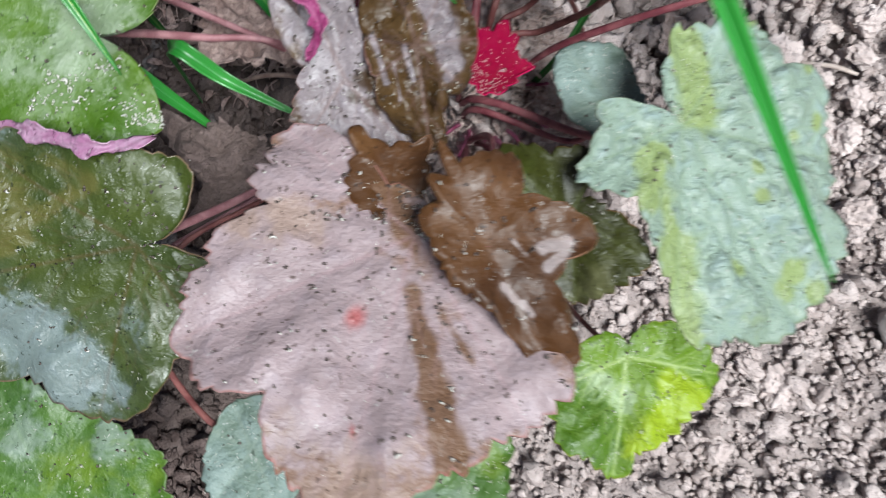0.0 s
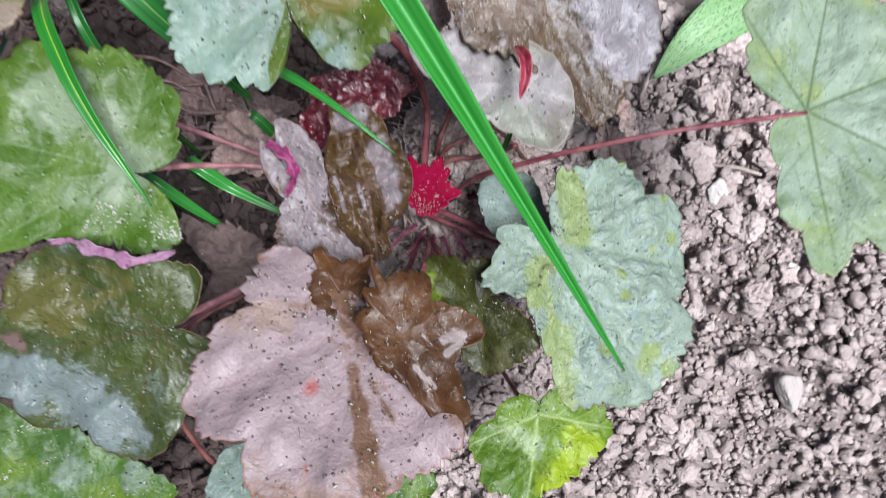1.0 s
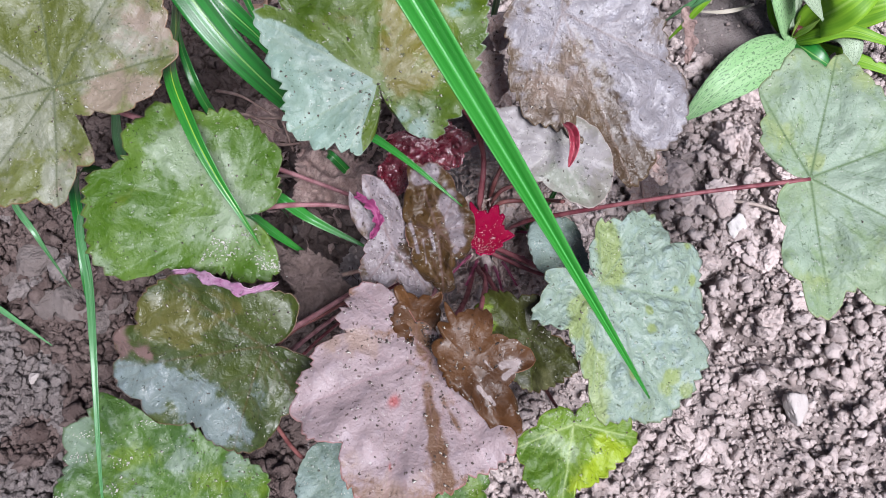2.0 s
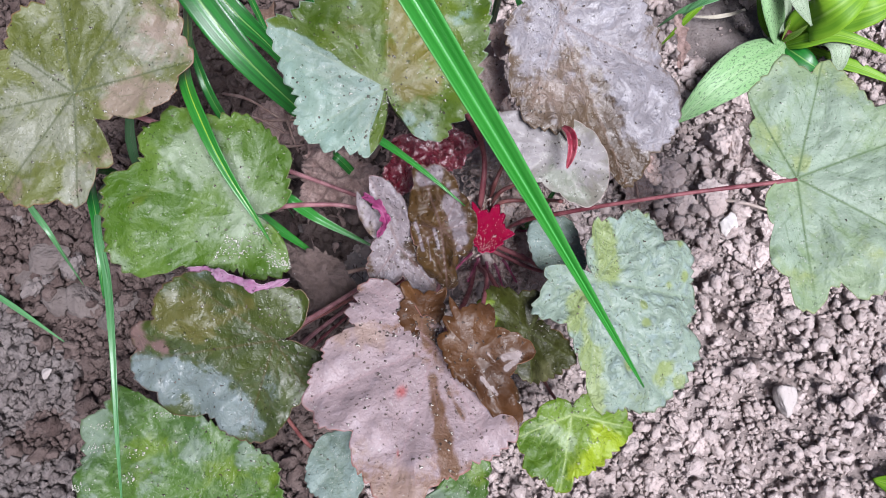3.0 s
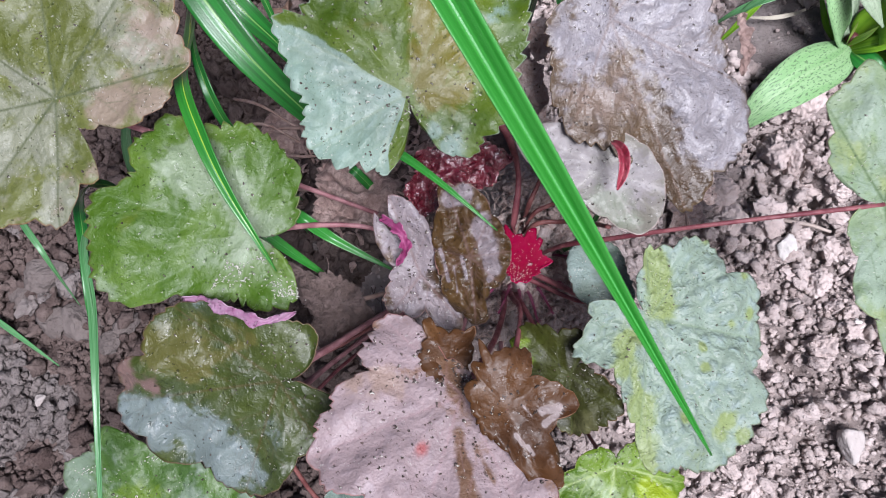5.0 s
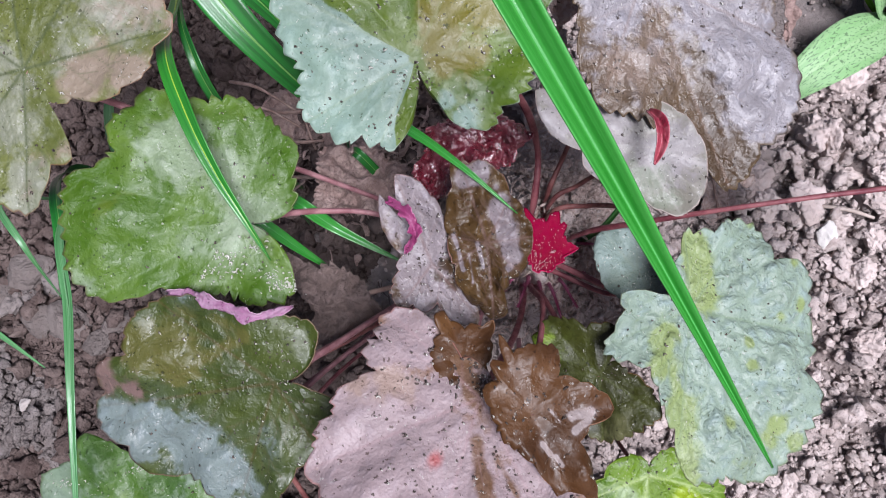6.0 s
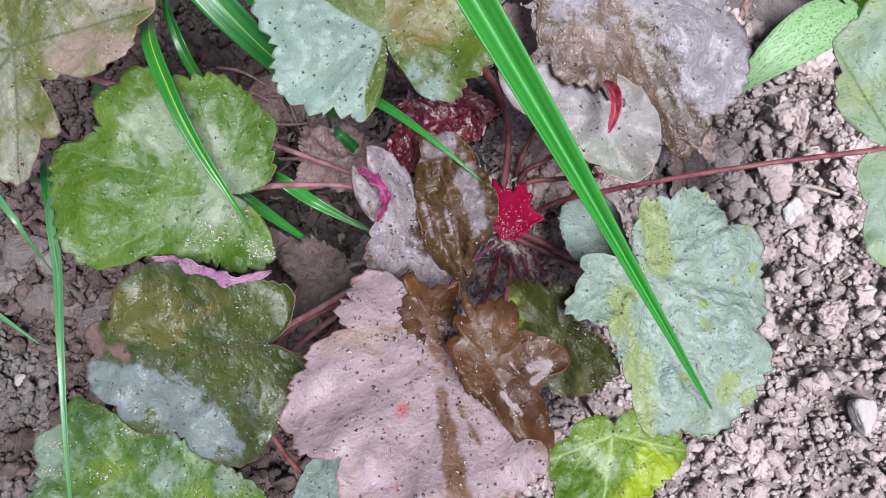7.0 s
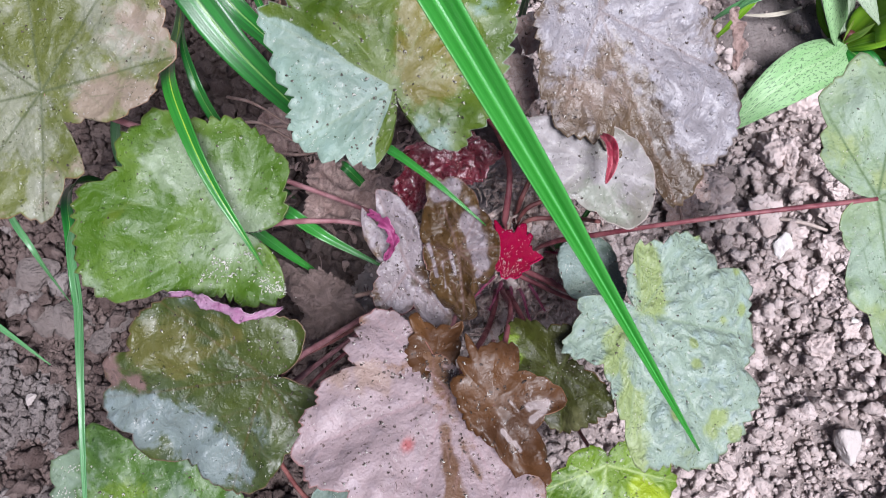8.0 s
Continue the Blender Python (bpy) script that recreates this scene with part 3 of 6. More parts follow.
def blade(name, label, points, width, mat, parent=None, fold=0.25, twist=0.0, shape="grass", steps=40, group="", category="grass blade", face=None, sag=0.0, ripple=0.0):
    """A strap-like leaf along a line: root first, tip last. Folded along its rib, tapered to the tip."""
    line = spline(points, steps)
    wide = 9
    verts, across, along = [], [], []
    hint = Vector(face) if face is not None else Vector((0, -0.25, 1))
    for i, c in enumerate(line):
        u = i / (steps - 1)
        t = (line[min(i + 1, steps - 1)] - line[max(i - 1, 0)]).normalized()
        side = t.cross(hint).normalized()
        up = side.cross(t).normalized()
        turn = Matrix.Rotation(radians(twist) * u, 3, t)
        side, up = turn @ side, turn @ up
        if shape == "grass":
            w = width * min(1.0, 0.55 + u * 1.2) * min(1.0, (1.003 - u) * 2.2) ** 0.8
        elif shape == "oval":
            w = width * max(0.05, math.sin(math.pi * min(1, 0.06 + 0.94 * u)) ** 0.75)
        elif shape == "lance":
            w = width * max(0.10, math.sin(math.pi * (0.10 + 0.90 * u) ** 0.8) ** 0.8)
        elif shape == "ragged":
            w = width * (0.25 + 0.75 * math.sin(math.pi * min(1.0, 0.04 + u)) ** 0.6) * (0.72 + 0.26 * math.sin(u * 23) + 0.16 * math.sin(u * 41 + 1) + 0.22 * abs(math.sin(u * 47)))
        else:
            w = width * (0.75 + 0.25 * math.sin(math.pi * u)) * (1 if 0.02 < u < 0.98 else 0.5)
        for j in range(wide):
            v = 2 * j / (wide - 1) - 1
            h = fold * w * abs(v) * 0.5 - sag * w * v * v + ripple * math.sin(u * 19 + v * 2.0) * v
            verts.append(c + side * (v * w / 2) + up * h)
            across.append(v)
            along.append(u * len(points))
    faces = [(i * wide + j, i * wide + j + 1, (i + 1) * wide + j + 1, (i + 1) * wide + j) for i in range(steps - 1) for j in range(wide - 1)]
    root = Vector(points[0])
    base = root
    zero = np.zeros(len(verts))
    ob = mesh_object(name, [v - base for v in verts], faces, [mat], parent, base - place_of(parent),
                     attrs={"across": across, "along": along, "vein": zero, "rho": np.abs(across), "silver": zero + 0.45, "spot": zero})
    thicken(ob, 0.0003)
    if shape == "grass" and width > 0.0032:
        inner = [line[int(k * (steps - 1) * 0.97 / 9)] - Vector((0, 0, 0.00015)) for k in range(10)]
        stalk("rib", inner, 0.00030 + width * 0.015, 0.00014, mat, ob, steps=steps, sides=6)
    if parent is None:
        tagged(ob, label, category, group)
    elif label:
        tagged(ob, label)
    return ob


def stalk(name, points, r0, r1, mat, parent, hairs=0, seed=0, label="", hair_len=0.0012, steps=28, sides=9):
    """A round stalk along a line, with fine hairs standing off it."""
    rng = random.Random(seed)
    line = spline(points, steps)
    verts, faces = [], []
    rings = []
    for i, c in enumerate(line):
        t = (line[min(i + 1, steps - 1)] - line[max(i - 1, 0)]).normalized()
        side = t.cross(Vector((0.1, 0.2, 1))).normalized()
        up = side.cross(t)
        r = r0 + (r1 - r0) * i / (steps - 1)
        rings.append((c, side, up, r, t))
        for j in range(sides):
            a = 2 * math.pi * j / sides
            bulge = r * (1 + 0.12 * math.sin(2 * a + i * 0.3) + rng.uniform(-0.05, 0.05))
            verts.append(c + (side * math.cos(a) + up * math.sin(a)) * bulge)
    for i in range(steps - 1):
        for j in range(sides):
            k = (j + 1) % sides
            faces.append((i * sides + j, i * sides + k, (i + 1) * sides + k, (i + 1) * sides + j))
    faces += [tuple(range(sides))[::-1], tuple((steps - 1) * sides + j for j in range(sides))]
    for _ in range(hairs):
        c, side, up, r, t = rings[rng.randrange(steps)]
        a = rng.uniform(0, 6.283)
        out = side * math.cos(a) + up * math.sin(a)
        shift = t * rng.uniform(-0.003, 0.003)
        tip = c + shift + out * (r + hair_len * rng.uniform(0.5, 1.2)) + t * rng.uniform(-0.4, 0.4) * hair_len
        k = len(verts)
        w = 0.00009
        cross = out.cross(t)
        verts += [c + shift + out * r * 0.9 + t * w, c + shift + out * r * 0.9 - t * w, c + shift + out * r * 0.9 + cross * w, tip]
        faces += [(k, k + 1, k + 3), (k + 1, k + 2, k + 3), (k + 2, k, k + 3)]
    base = Vector(points[0])
    return mesh_object(name, [v - base for v in verts], faces, [mat], parent, base - place_of(parent), label=label)


# ---- ground ----
CRACKS = [((0.150, 0.103), (0.160, 0.078), 0.016), ((0.160, 0.078), (0.175, 0.056), 0.012), ((0.190, 0.179), (0.197, 0.159), 0.016),
          ((0.197, 0.159), (0.200, 0.141), 0.018), ((0.150, 0.172), (0.166, 0.163), 0.012), ((-0.130, 0.245), (-0.095, 0.236), 0.016), ((0.146, 0.250), (0.150, 0.262), 0.012)]


def trodden(x, y):
    """The firm, flat patch of soil beside the weed: 1 inside, 0 outside."""
    d = ((x - 0.196) / 0.036) ** 2 + ((y - 0.262) / 0.027) ** 2 + 0.5 * noise.noise(Vector((x * 60, y * 60, 7.0)))
    return max(0.0, min(1.0, (1.15 - d) / 0.4))


def ground_height(x, y):
    """Rough dug soil, a smoother crust beside it, a low mound at the plant's crown."""
    p = (x, y, 0.3)
    firm = trodden(x, y)
    h = 0.010 * fbm(p, 9, 3) + (0.0066 * fbm(p, 38, 3) + 0.0030 * fbm(p, 130, 3)) * (1 - 0.8 * firm)
    crust = max(0.0, min(1.0, (-0.228 - x) / 0.012)) * max(0.0, min(1.0, (-0.172 - y - 1.12 * x) / 0.025))
    crust = crust if abs(x) < 2 and abs(y) < 2 else 0.0
    h = h * (1 - 0.55 * crust) + 0.004 * crust
    h += 0.040 * math.exp(-((x - 0.008) ** 2 + (y - 0.145) ** 2) / 0.005) + 0.046 * math.exp(-((x - 0.042) ** 2 + (y - 0.130) ** 2) / 0.0021)
    h += 0.019 * (math.exp(-((x - 0.036) ** 2 + (y - 0.158) ** 2) / 0.0006) + math.exp(-((x - 0.037) ** 2 + (y - 0.103) ** 2) / 0.0005))
    for (ax, ay), (bx, by), deep in CRACKS:
        if abs(x - ax) < 0.06 and abs(y - ay) < 0.06:
            u = max(0.0, min(1.0, ((x - ax) * (bx - ax) + (y - ay) * (by - ay)) / ((bx - ax) ** 2 + (by - ay) ** 2)))
            d = math.hypot(x - ax - u * (bx - ax), y - ay - u * (by - ay))
            h -= 0.65 * deep * math.exp(-(d / 0.0045) ** 2)
    far = max(0.0, max(abs(x), abs(y)) - 1.0)
    return h + 0.05 * min(far, 4.0) * noise.noise(Vector((x * 0.3, y * 0.3, 2.0)))


def graded(lo, hi, step, reach):
    """Even steps between lo and hi, then ever longer ones out to reach on both sides."""
    mid = list(np.arange(lo, hi + step / 2, step))
    out, d, s = [], 0.0, step
    while d < reach:
        s *= 1.35
        d += s
        out.append(d)
    return [lo - d for d in reversed(out)] + mid + [hi + d for d in out]


gx, gy = graded(-0.36, 0.37, 0.0026, 300), graded(-0.12, 0.46, 0.0026, 300)
verts = [(x, y, ground_height(x, y)) for y in gy for x in gx]
w = len(gx)
faces = [(j * w + i, j * w + i + 1, (j + 1) * w + i + 1, (j + 1) * w + i) for j in range(len(gy) - 1) for i in range(w - 1)]
ground = mesh_object("ground", verts, faces, [GAP_SHADE_SOIL, DARKER_SOIL, CRUST])


def on_crust(x, y):
    """A firm crust of soil on one side, with a slanting ragged border and a crumbly hollow in it."""
    if not (-0.37 + 0.06 * noise.noise(Vector((x * 15, y * 15, 3.0))) < x < -0.232 and y > -0.12 + 0.06 * noise.noise(Vector((x * 15, y * 15, 5.0)))):
        return False
    if math.hypot(x + 0.248, (y - 0.044) * 1.1) < 0.017 + 0.012 * noise.noise(Vector((x * 50, y * 50, 6.0))):
        return False
    return y + 1.12 * x < -0.180 + 0.02 * noise.noise(Vector((x * 40, y * 40, 0.0)))


def on_darker_soil(x, y):
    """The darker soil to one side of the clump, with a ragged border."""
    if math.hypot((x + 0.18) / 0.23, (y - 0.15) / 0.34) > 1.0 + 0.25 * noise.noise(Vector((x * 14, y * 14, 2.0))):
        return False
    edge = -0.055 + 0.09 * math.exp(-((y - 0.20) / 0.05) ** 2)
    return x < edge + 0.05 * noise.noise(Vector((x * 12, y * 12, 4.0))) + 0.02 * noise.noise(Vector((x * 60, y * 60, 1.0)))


ground.data.polygons.foreach_set("material_index", [2 if on_crust(p.center.x, p.center.y) or trodden(p.center.x, p.center.y) > 0.45 else 1 if on_darker_soil(p.center.x, p.center.y) else 0 for p in ground.data.polygons])
tagged(ground, "dry crumbly grey-brown garden soil, freshly dug", "soil", kind="structure")

# ---- the coral bells plant ----
CROWN = Vector((0.018, 0.128, 0.012))
plant = new("coral_bells_plant")
plant.location = CROWN
tagged(plant, "coral bells with lobed silver, bronze and green leaves in soil", "plant")

leaf(plant, "olive and grey lobed leaf with brown blotches", (-0.1415, 0.1711, 0.1948), (0.05, -0.3, 0.95),
     [(3, 44), (9, 52), (22, 51), (30, 55), (41, 61), (48, 60), (52, 67), (67, 66), (76, 58), (83, 57), (92, 50), (100, 38), (110, 39), (123, 37), (140, 33), (160, 39), (187, 41), (206, 43), (213, 50), (228, 52), (239, 52), (246, 49), (255, 45), (265, 48), (272, 42), (280, 33), (293, 34), (298, 24), (302, 14), (324, 20), (333, 30), (343, 35), (352, 42)],
     "olive_bronze", dip=0.0, tooth=(5.2, 1.8), wave=2.5, pucker=0.8, silver=0.22, seed=3, grit=45,
     patches=((142, 26, 154, 5, 3.1, 0.5), (227, 19, 17.9, 0.45), (202, 23, 15.4, 0.3), (105, 30, 7.2, 0.3), (47, 38, 15.4, 0.35), (25, 37, 15.4, 0.4), (266, 38, 10.2, 0.4), (15, 15, 10.2, 0.2), (137, 8, 6.4, 0.3), (283, 26, 10.2, 0.15)),
     tones=((78, 39, 41, 10, 5.6, -0.9), (89, 30, 58, 11, 3.6, -0.5), (123, 30, 131, 9, 3.1, -0.9), (291, 7, 292, 28, 3.6, -0.7), (168, 25, 172, 11, 2.0, -0.6), (128, 26, 4.6, -0.3), (294, 18, 6.4, -0.4), (238, 43, 10.2, -0.2)),
     warms=((350, 23, 9.7, 0.9), (355, 36, 7.7, 0.8), (26, 40, 11.5, 0.55), (29, 53, 10.2, 0.5), (270, 36, 7.7, 0.4), (290, 30, 4.6, 0.5), (236, 46, 9.0, 0.4), (10, 50, 3.6, 0.6)))
leaf_green = leaf(plant, "grey-green rounded leaf with a curled mauve edge", (-0.0815, 0.1232, 0.1591), (0.15, -0.25, 0.96),
     [(10, 19), (36, 24), (47, 33), (59, 34), (72, 39), (87, 44), (100, 44), (108, 47), (116, 55), (121, 58), (127, 55), (135, 57), (141, 55), (145, 50), (154, 54), (159, 62), (177, 61), (191, 62), (202, 58), (209, 49), (214, 37), (226, 30), (254, 26), (273, 30), (296, 32), (303, 30), (340, 3)],
     "green", dip=0.0, tooth=(5.0, 2.6), wave=1.0, pucker=0.6, cup=-0.05, silver=0.14, seed=5, grit=40, hairs=40, dust=(228, 345, 0.12, 190),
     patches=((126, 32, 15.1, 0.6), (105, 20, 11.3, 0.5), (37, 6, 9.6, 0.55), (125, 44, 6.3, 0.25), (195, 43, 12.6, 0.14), (199, 18, 12.6, 0.34), (264, 5, 7.6, 0.4), (195, 57, 7.6, 0.34), (32, 15, 5.5, 0.2)),
     tones=((76, 34, 9.6, -0.9), (54, 28, 6.3, -0.8), (164, 52, 10.1, -0.8), (170, 40, 7.6, -0.7), (131, 51, 4.0, -0.5), (284, 21, 7.6, -0.9), (182, 57, 6.3, -0.4)),
     warms=((165, 43, 7.1, 0.5), (81, 36, 6.3, 0.3)))
leaf(plant, "dark green leaf with blue-grey lobes and brown veins", (-0.0733, 0.0668, 0.1528), (0.0, -0.35, 0.94),
     [(1, 3), (34, 19), (48, 25), (70, 24), (104, 25), (116, 34), (131, 44), (140, 50), (149, 54), (157, 55), (164, 53), (167, 61), (173, 64), (179, 62), (183, 67), (191, 65), (198, 57), (205, 60), (213, 56), (221, 46), (226, 45), (235, 48), (246, 49), (257, 46), (267, 39), (277, 31), (295, 28), (315, 24), (338, 24), (344, 13)],
     "dusk", dip=0.0, tooth=(5.4, 1.8), wave=1.6, pucker=0.9, cup=-0.1, silver=0.08, vein_mask=0.7, blush=((171, 57, 6.9, 0.9), (175, 48, 5.4, 0.7), (178, 41, 3.7, 0.5)), seed=8, grit=90, hairs=40,
     patches=((187, 59, 9.9, 0.7), (194, 46, 11.1, 0.8), (211, 42, 11.1, 0.8), (233, 38, 11.1, 0.7), (202, 55, 7.4, 0.7), (249, 39, 7.4, 0.5), (257, 20, 12.3, 0.28), (280, 26, 7.4, 0.25), (132, 40, 6.2, 0.3), (198, 32, 6.2, 0.4)),
     tones=((133, 21, 12.3, -0.2), (315, 16, 6.9, -0.9), (63, 15, 9.9, -0.6), (180, 29, 7.4, 0.3), (177, 9, 9.9, -0.1), (121, 30, 7.4, -0.7)),
     warms=((158, 51, 169, 33, 5.4, 0.85), (157, 39, 9.4, 0.7), (157, 31, 168, 28, 2.2, 0.9), (161, 29, 114, 18, 3.0, 0.6), (138, 20, 8.6, 0.35), (138, 40, 124, 25, 3.5, 0.4)))
leaf(plant, "moss-green leaf with pale dusty patches", (-0.1159, 0.008, 0.1146), (0.05, -0.1, 0.99),
     [(11, 34), (59, 28), (110, 40), (128, 64), (148, 68), (170, 62), (188, 64), (218, 50), (286, 39), (337, 40)],
     "moss", dip=0.10, wave=1.2, pucker=0.8, silver=0.30, seed=11, grit=90, dust=(95, 200, 0.5, 150),
     patches=((144, 64, 8.4, 0.45), (153, 62, 9.8, 0.4), (144, 49, 7.0, 0.1), (103, 18, 7.0, 0.3), (32, 25, 8.4, 0.25), (154, 28, 8.4, 0.2)),
     tones=((128, 53, 7.8, -0.9), (117, 31, 7.0, -0.9), (98, 28, 4.2, -0.8), (160, 48, 8.4, -0.3)),
     warms=((147, 32, 11.2, 0.5), (40, 10, 11.2, 0.6), (5, 28, 8.4, 0.5)))
leaf(plant, "pinkish silver leaf with brown bands and a red spot", (-0.0037, 0.0538, 0.1793), (0.12, 0.2, 0.97),
     [(24, 3), (110, 14), (113, 23), (117, 30), (122, 36), (131, 40), (139, 40), (146, 37), (150, 39), (158, 37), (162, 33), (168, 38), (175, 44), (183, 44), (186, 49), (193, 51), (199, 56), (205, 53), (210, 55), (217, 51), (223, 46), (228, 52), (234, 56), (241, 58), (245, 62), (249, 64), (259, 61), (263, 55), (269, 51), (276, 51), (283, 47), (293, 48), (302, 47), (306, 48), (312, 43), (316, 15)],
     "pink_silver", dip=0.0, tooth=(4.0, 2.0), wave=1.4, pucker=0.6, cup=-0.06, silver=0.40, brown=((257, 13, 267, 24, 1.9, 0.7), (267, 24, 270, 36, 2.4, 0.95), (270, 36, 271, 49, 3.1, 1.0), (113, 21, 112, 12, 3.4, 0.9), (112, 12, 220, 1, 2.9, 0.9), (280, 18, 286, 31, 1.1, 0.5)), under=UNDER_PINK, seed=13, grit=300, spots=((230, 22.5, 2.0), (247, 44, 0.8)),
     patches=((205, 34, 17.2, 0.55), (234, 30, 15.7, 0.5), (222, 42, 10.0, 0.3), (134, 29, 8.6, 0.42), (291, 32, 8.6, 0.55), (282, 39, 6.4, 0.4), (254, 37, 8.6, 0.3), (162, 11, 5.7, 0.3), (297, 41, 5.7, 0.4)),
     tones=(),
     warms=((167, 27, 6.4, 0.8), (170, 36, 5.0, 0.75), (252, 54, 8.6, 0.8), (245, 59, 6.4, 0.7), (229, 48, 4.3, 0.4), (262, 45, 4.3, 0.4)))
leaf_fold = leaf(plant, "folded lilac and brown leaf with a magenta edge", (-0.0163, 0.1013, 0.1582), (0.03, -0.41, 0.91),
     [(56, 11), (73, 19), (85, 24), (95, 30), (106, 33), (118, 18), (120, 30), (155, 11), (186, 12), (212, 18), (227, 19), (238, 16), (255, 17), (272, 13), (281, 20), (293, 25), (304, 26), (312, 19), (339, 9)],
     "mauve_fold", dip=0.0, tooth=(4.4, 1.4), wave=1.8, pucker=0.7, silver=0.30, brown=((354, 5, 3.1, 0.8), (308, 10, 2.4, 0.9), (285, 5, 1.9, 0.6)), under=UNDER_PINK, seed=17, grit=60, hairs=30,
     patches=((97, 22, 10.8, 0.6), (87, 10, 8.4, 0.6), (242, 8, 9.6, 0.6), (292, 17, 5.3, 0.6), (225, 12, 6.0, 0.5)),
     tones=(),
     warms=((181, 10, 3.4, 0.9), (153, 7, 2.4, 0.6)))
leaf(plant, "folded brown leaf with lilac patches and pale pleats", (0.0029, 0.1053, 0.1635), (0.12, -0.38, 0.91),
     [(0, 16), (28, 16), (57, 18), (77, 25), (89, 28), (96, 27), (102, 29), (109, 29), (115, 22), (135, 18), (164, 13), (209, 13), (238, 19), (259, 23), (270, 28), (282, 26), (284, 19), (296, 15), (312, 17), (333, 15)],
     "mauve_fold", dip=0.0, tooth=(6.0, 0.7), wave=2.0, pucker=0.8, crumple=3.2, cup=-0.16, silver=-0.05, under=UNDER_PINK, seed=16, grit=40, hairs=20, curl=1.6,
     # the thin streaks paint shine along its pleats as silver
     patches=((103, 23, 90, 23, 4.1, 0.9), (66, 14, 332, 10, 3.8, 1.0), (311, 11, 2.3, 0.8), (163, 11, 223, 12, 1.1, 0.75), (172, 3, 257, 8, 1.1, 0.7), (208, 7, 245, 14, 0.8, 0.5), (74, 19, 2.3, 0.6)),
     # the dark tone at 346 degrees paints the shadow along one edge
     tones=((99, 9, 4.9, 0.8), (253, 21, 5.6, -0.4), (346, 14, 1.9, -0.9), (240, 14, 3.8, 0.3)),
     warms=((99, 9, 4.1, 0.8), (133, 9, 2.6, 0.6), (263, 13, 3.0, 0.5)))
leaf(plant, "small dark bronze leaf tucked between two others", (-0.0071, 0.0663, 0.1771), (0.1, 0.1, 0.99),
     [(32, 10), (49, 15), (56, 12), (87, 10), (106, 13), (109, 17), (124, 16), (130, 11), (255, 9), (272, 12), (297, 10), (339, 7)],
     "bronze", dip=0.0, tooth=(4.5, 1.2), wave=1.0, pucker=1.0, silver=-0.3, seed=18, grit=10, count=220, rings=24, hairs=10,
     patches=(),
     tones=((112, 13, 4.5, 0.8), (34, 4, 6.7, 0.3), (279, 9, 4.5, -0.8)),
     warms=((111, 12, 3.6, 0.8),))
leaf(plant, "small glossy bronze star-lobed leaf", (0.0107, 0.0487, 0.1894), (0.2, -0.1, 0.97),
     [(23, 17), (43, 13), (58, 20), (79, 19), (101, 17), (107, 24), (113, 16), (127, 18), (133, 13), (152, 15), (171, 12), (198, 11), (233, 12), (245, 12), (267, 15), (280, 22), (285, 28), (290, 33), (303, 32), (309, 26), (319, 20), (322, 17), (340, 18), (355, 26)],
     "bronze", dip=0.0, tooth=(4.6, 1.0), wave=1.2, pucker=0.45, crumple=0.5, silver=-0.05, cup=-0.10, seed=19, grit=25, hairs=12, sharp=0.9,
     # pale streaks paint the glints on its glossy lobes as silver
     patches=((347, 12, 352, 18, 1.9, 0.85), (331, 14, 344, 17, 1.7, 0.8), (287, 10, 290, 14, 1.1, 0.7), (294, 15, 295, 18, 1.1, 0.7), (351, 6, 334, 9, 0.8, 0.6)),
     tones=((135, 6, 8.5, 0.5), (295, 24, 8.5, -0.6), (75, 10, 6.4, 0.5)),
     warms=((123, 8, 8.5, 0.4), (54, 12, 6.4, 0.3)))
leaf(plant, "dark olive leaf with a thin brown margin", (0.0355, 0.0599, 0.1506), (-0.25, -0.25, 0.93),
     [(2, 10), (48, 6), (52, 10), (58, 18), (81, 18), (99, 17), (114, 22), (130, 26), (150, 25), (173, 18), (220, 12), (250, 20), (267, 23), (287, 22), (308, 22), (323, 24), (345, 16)],
     "olive_dark", dip=0.0, tooth=(3.8, 1.5), wave=0.8, pucker=0.8, silver=0.0, seed=23, grit=10, hairs=12,
     patches=((142, 22, 5.8, 0.8), (154, 16, 5.3, 0.6), (125, 17, 3.8, 0.4)),
     tones=((301, 10, 9.6, -0.5), (114, 12, 6.0, 0.3), (66, 12, 4.8, -0.8)),
     warms=((292, 18, 7.2, 0.5), (268, 19, 6.0, 0.5)))
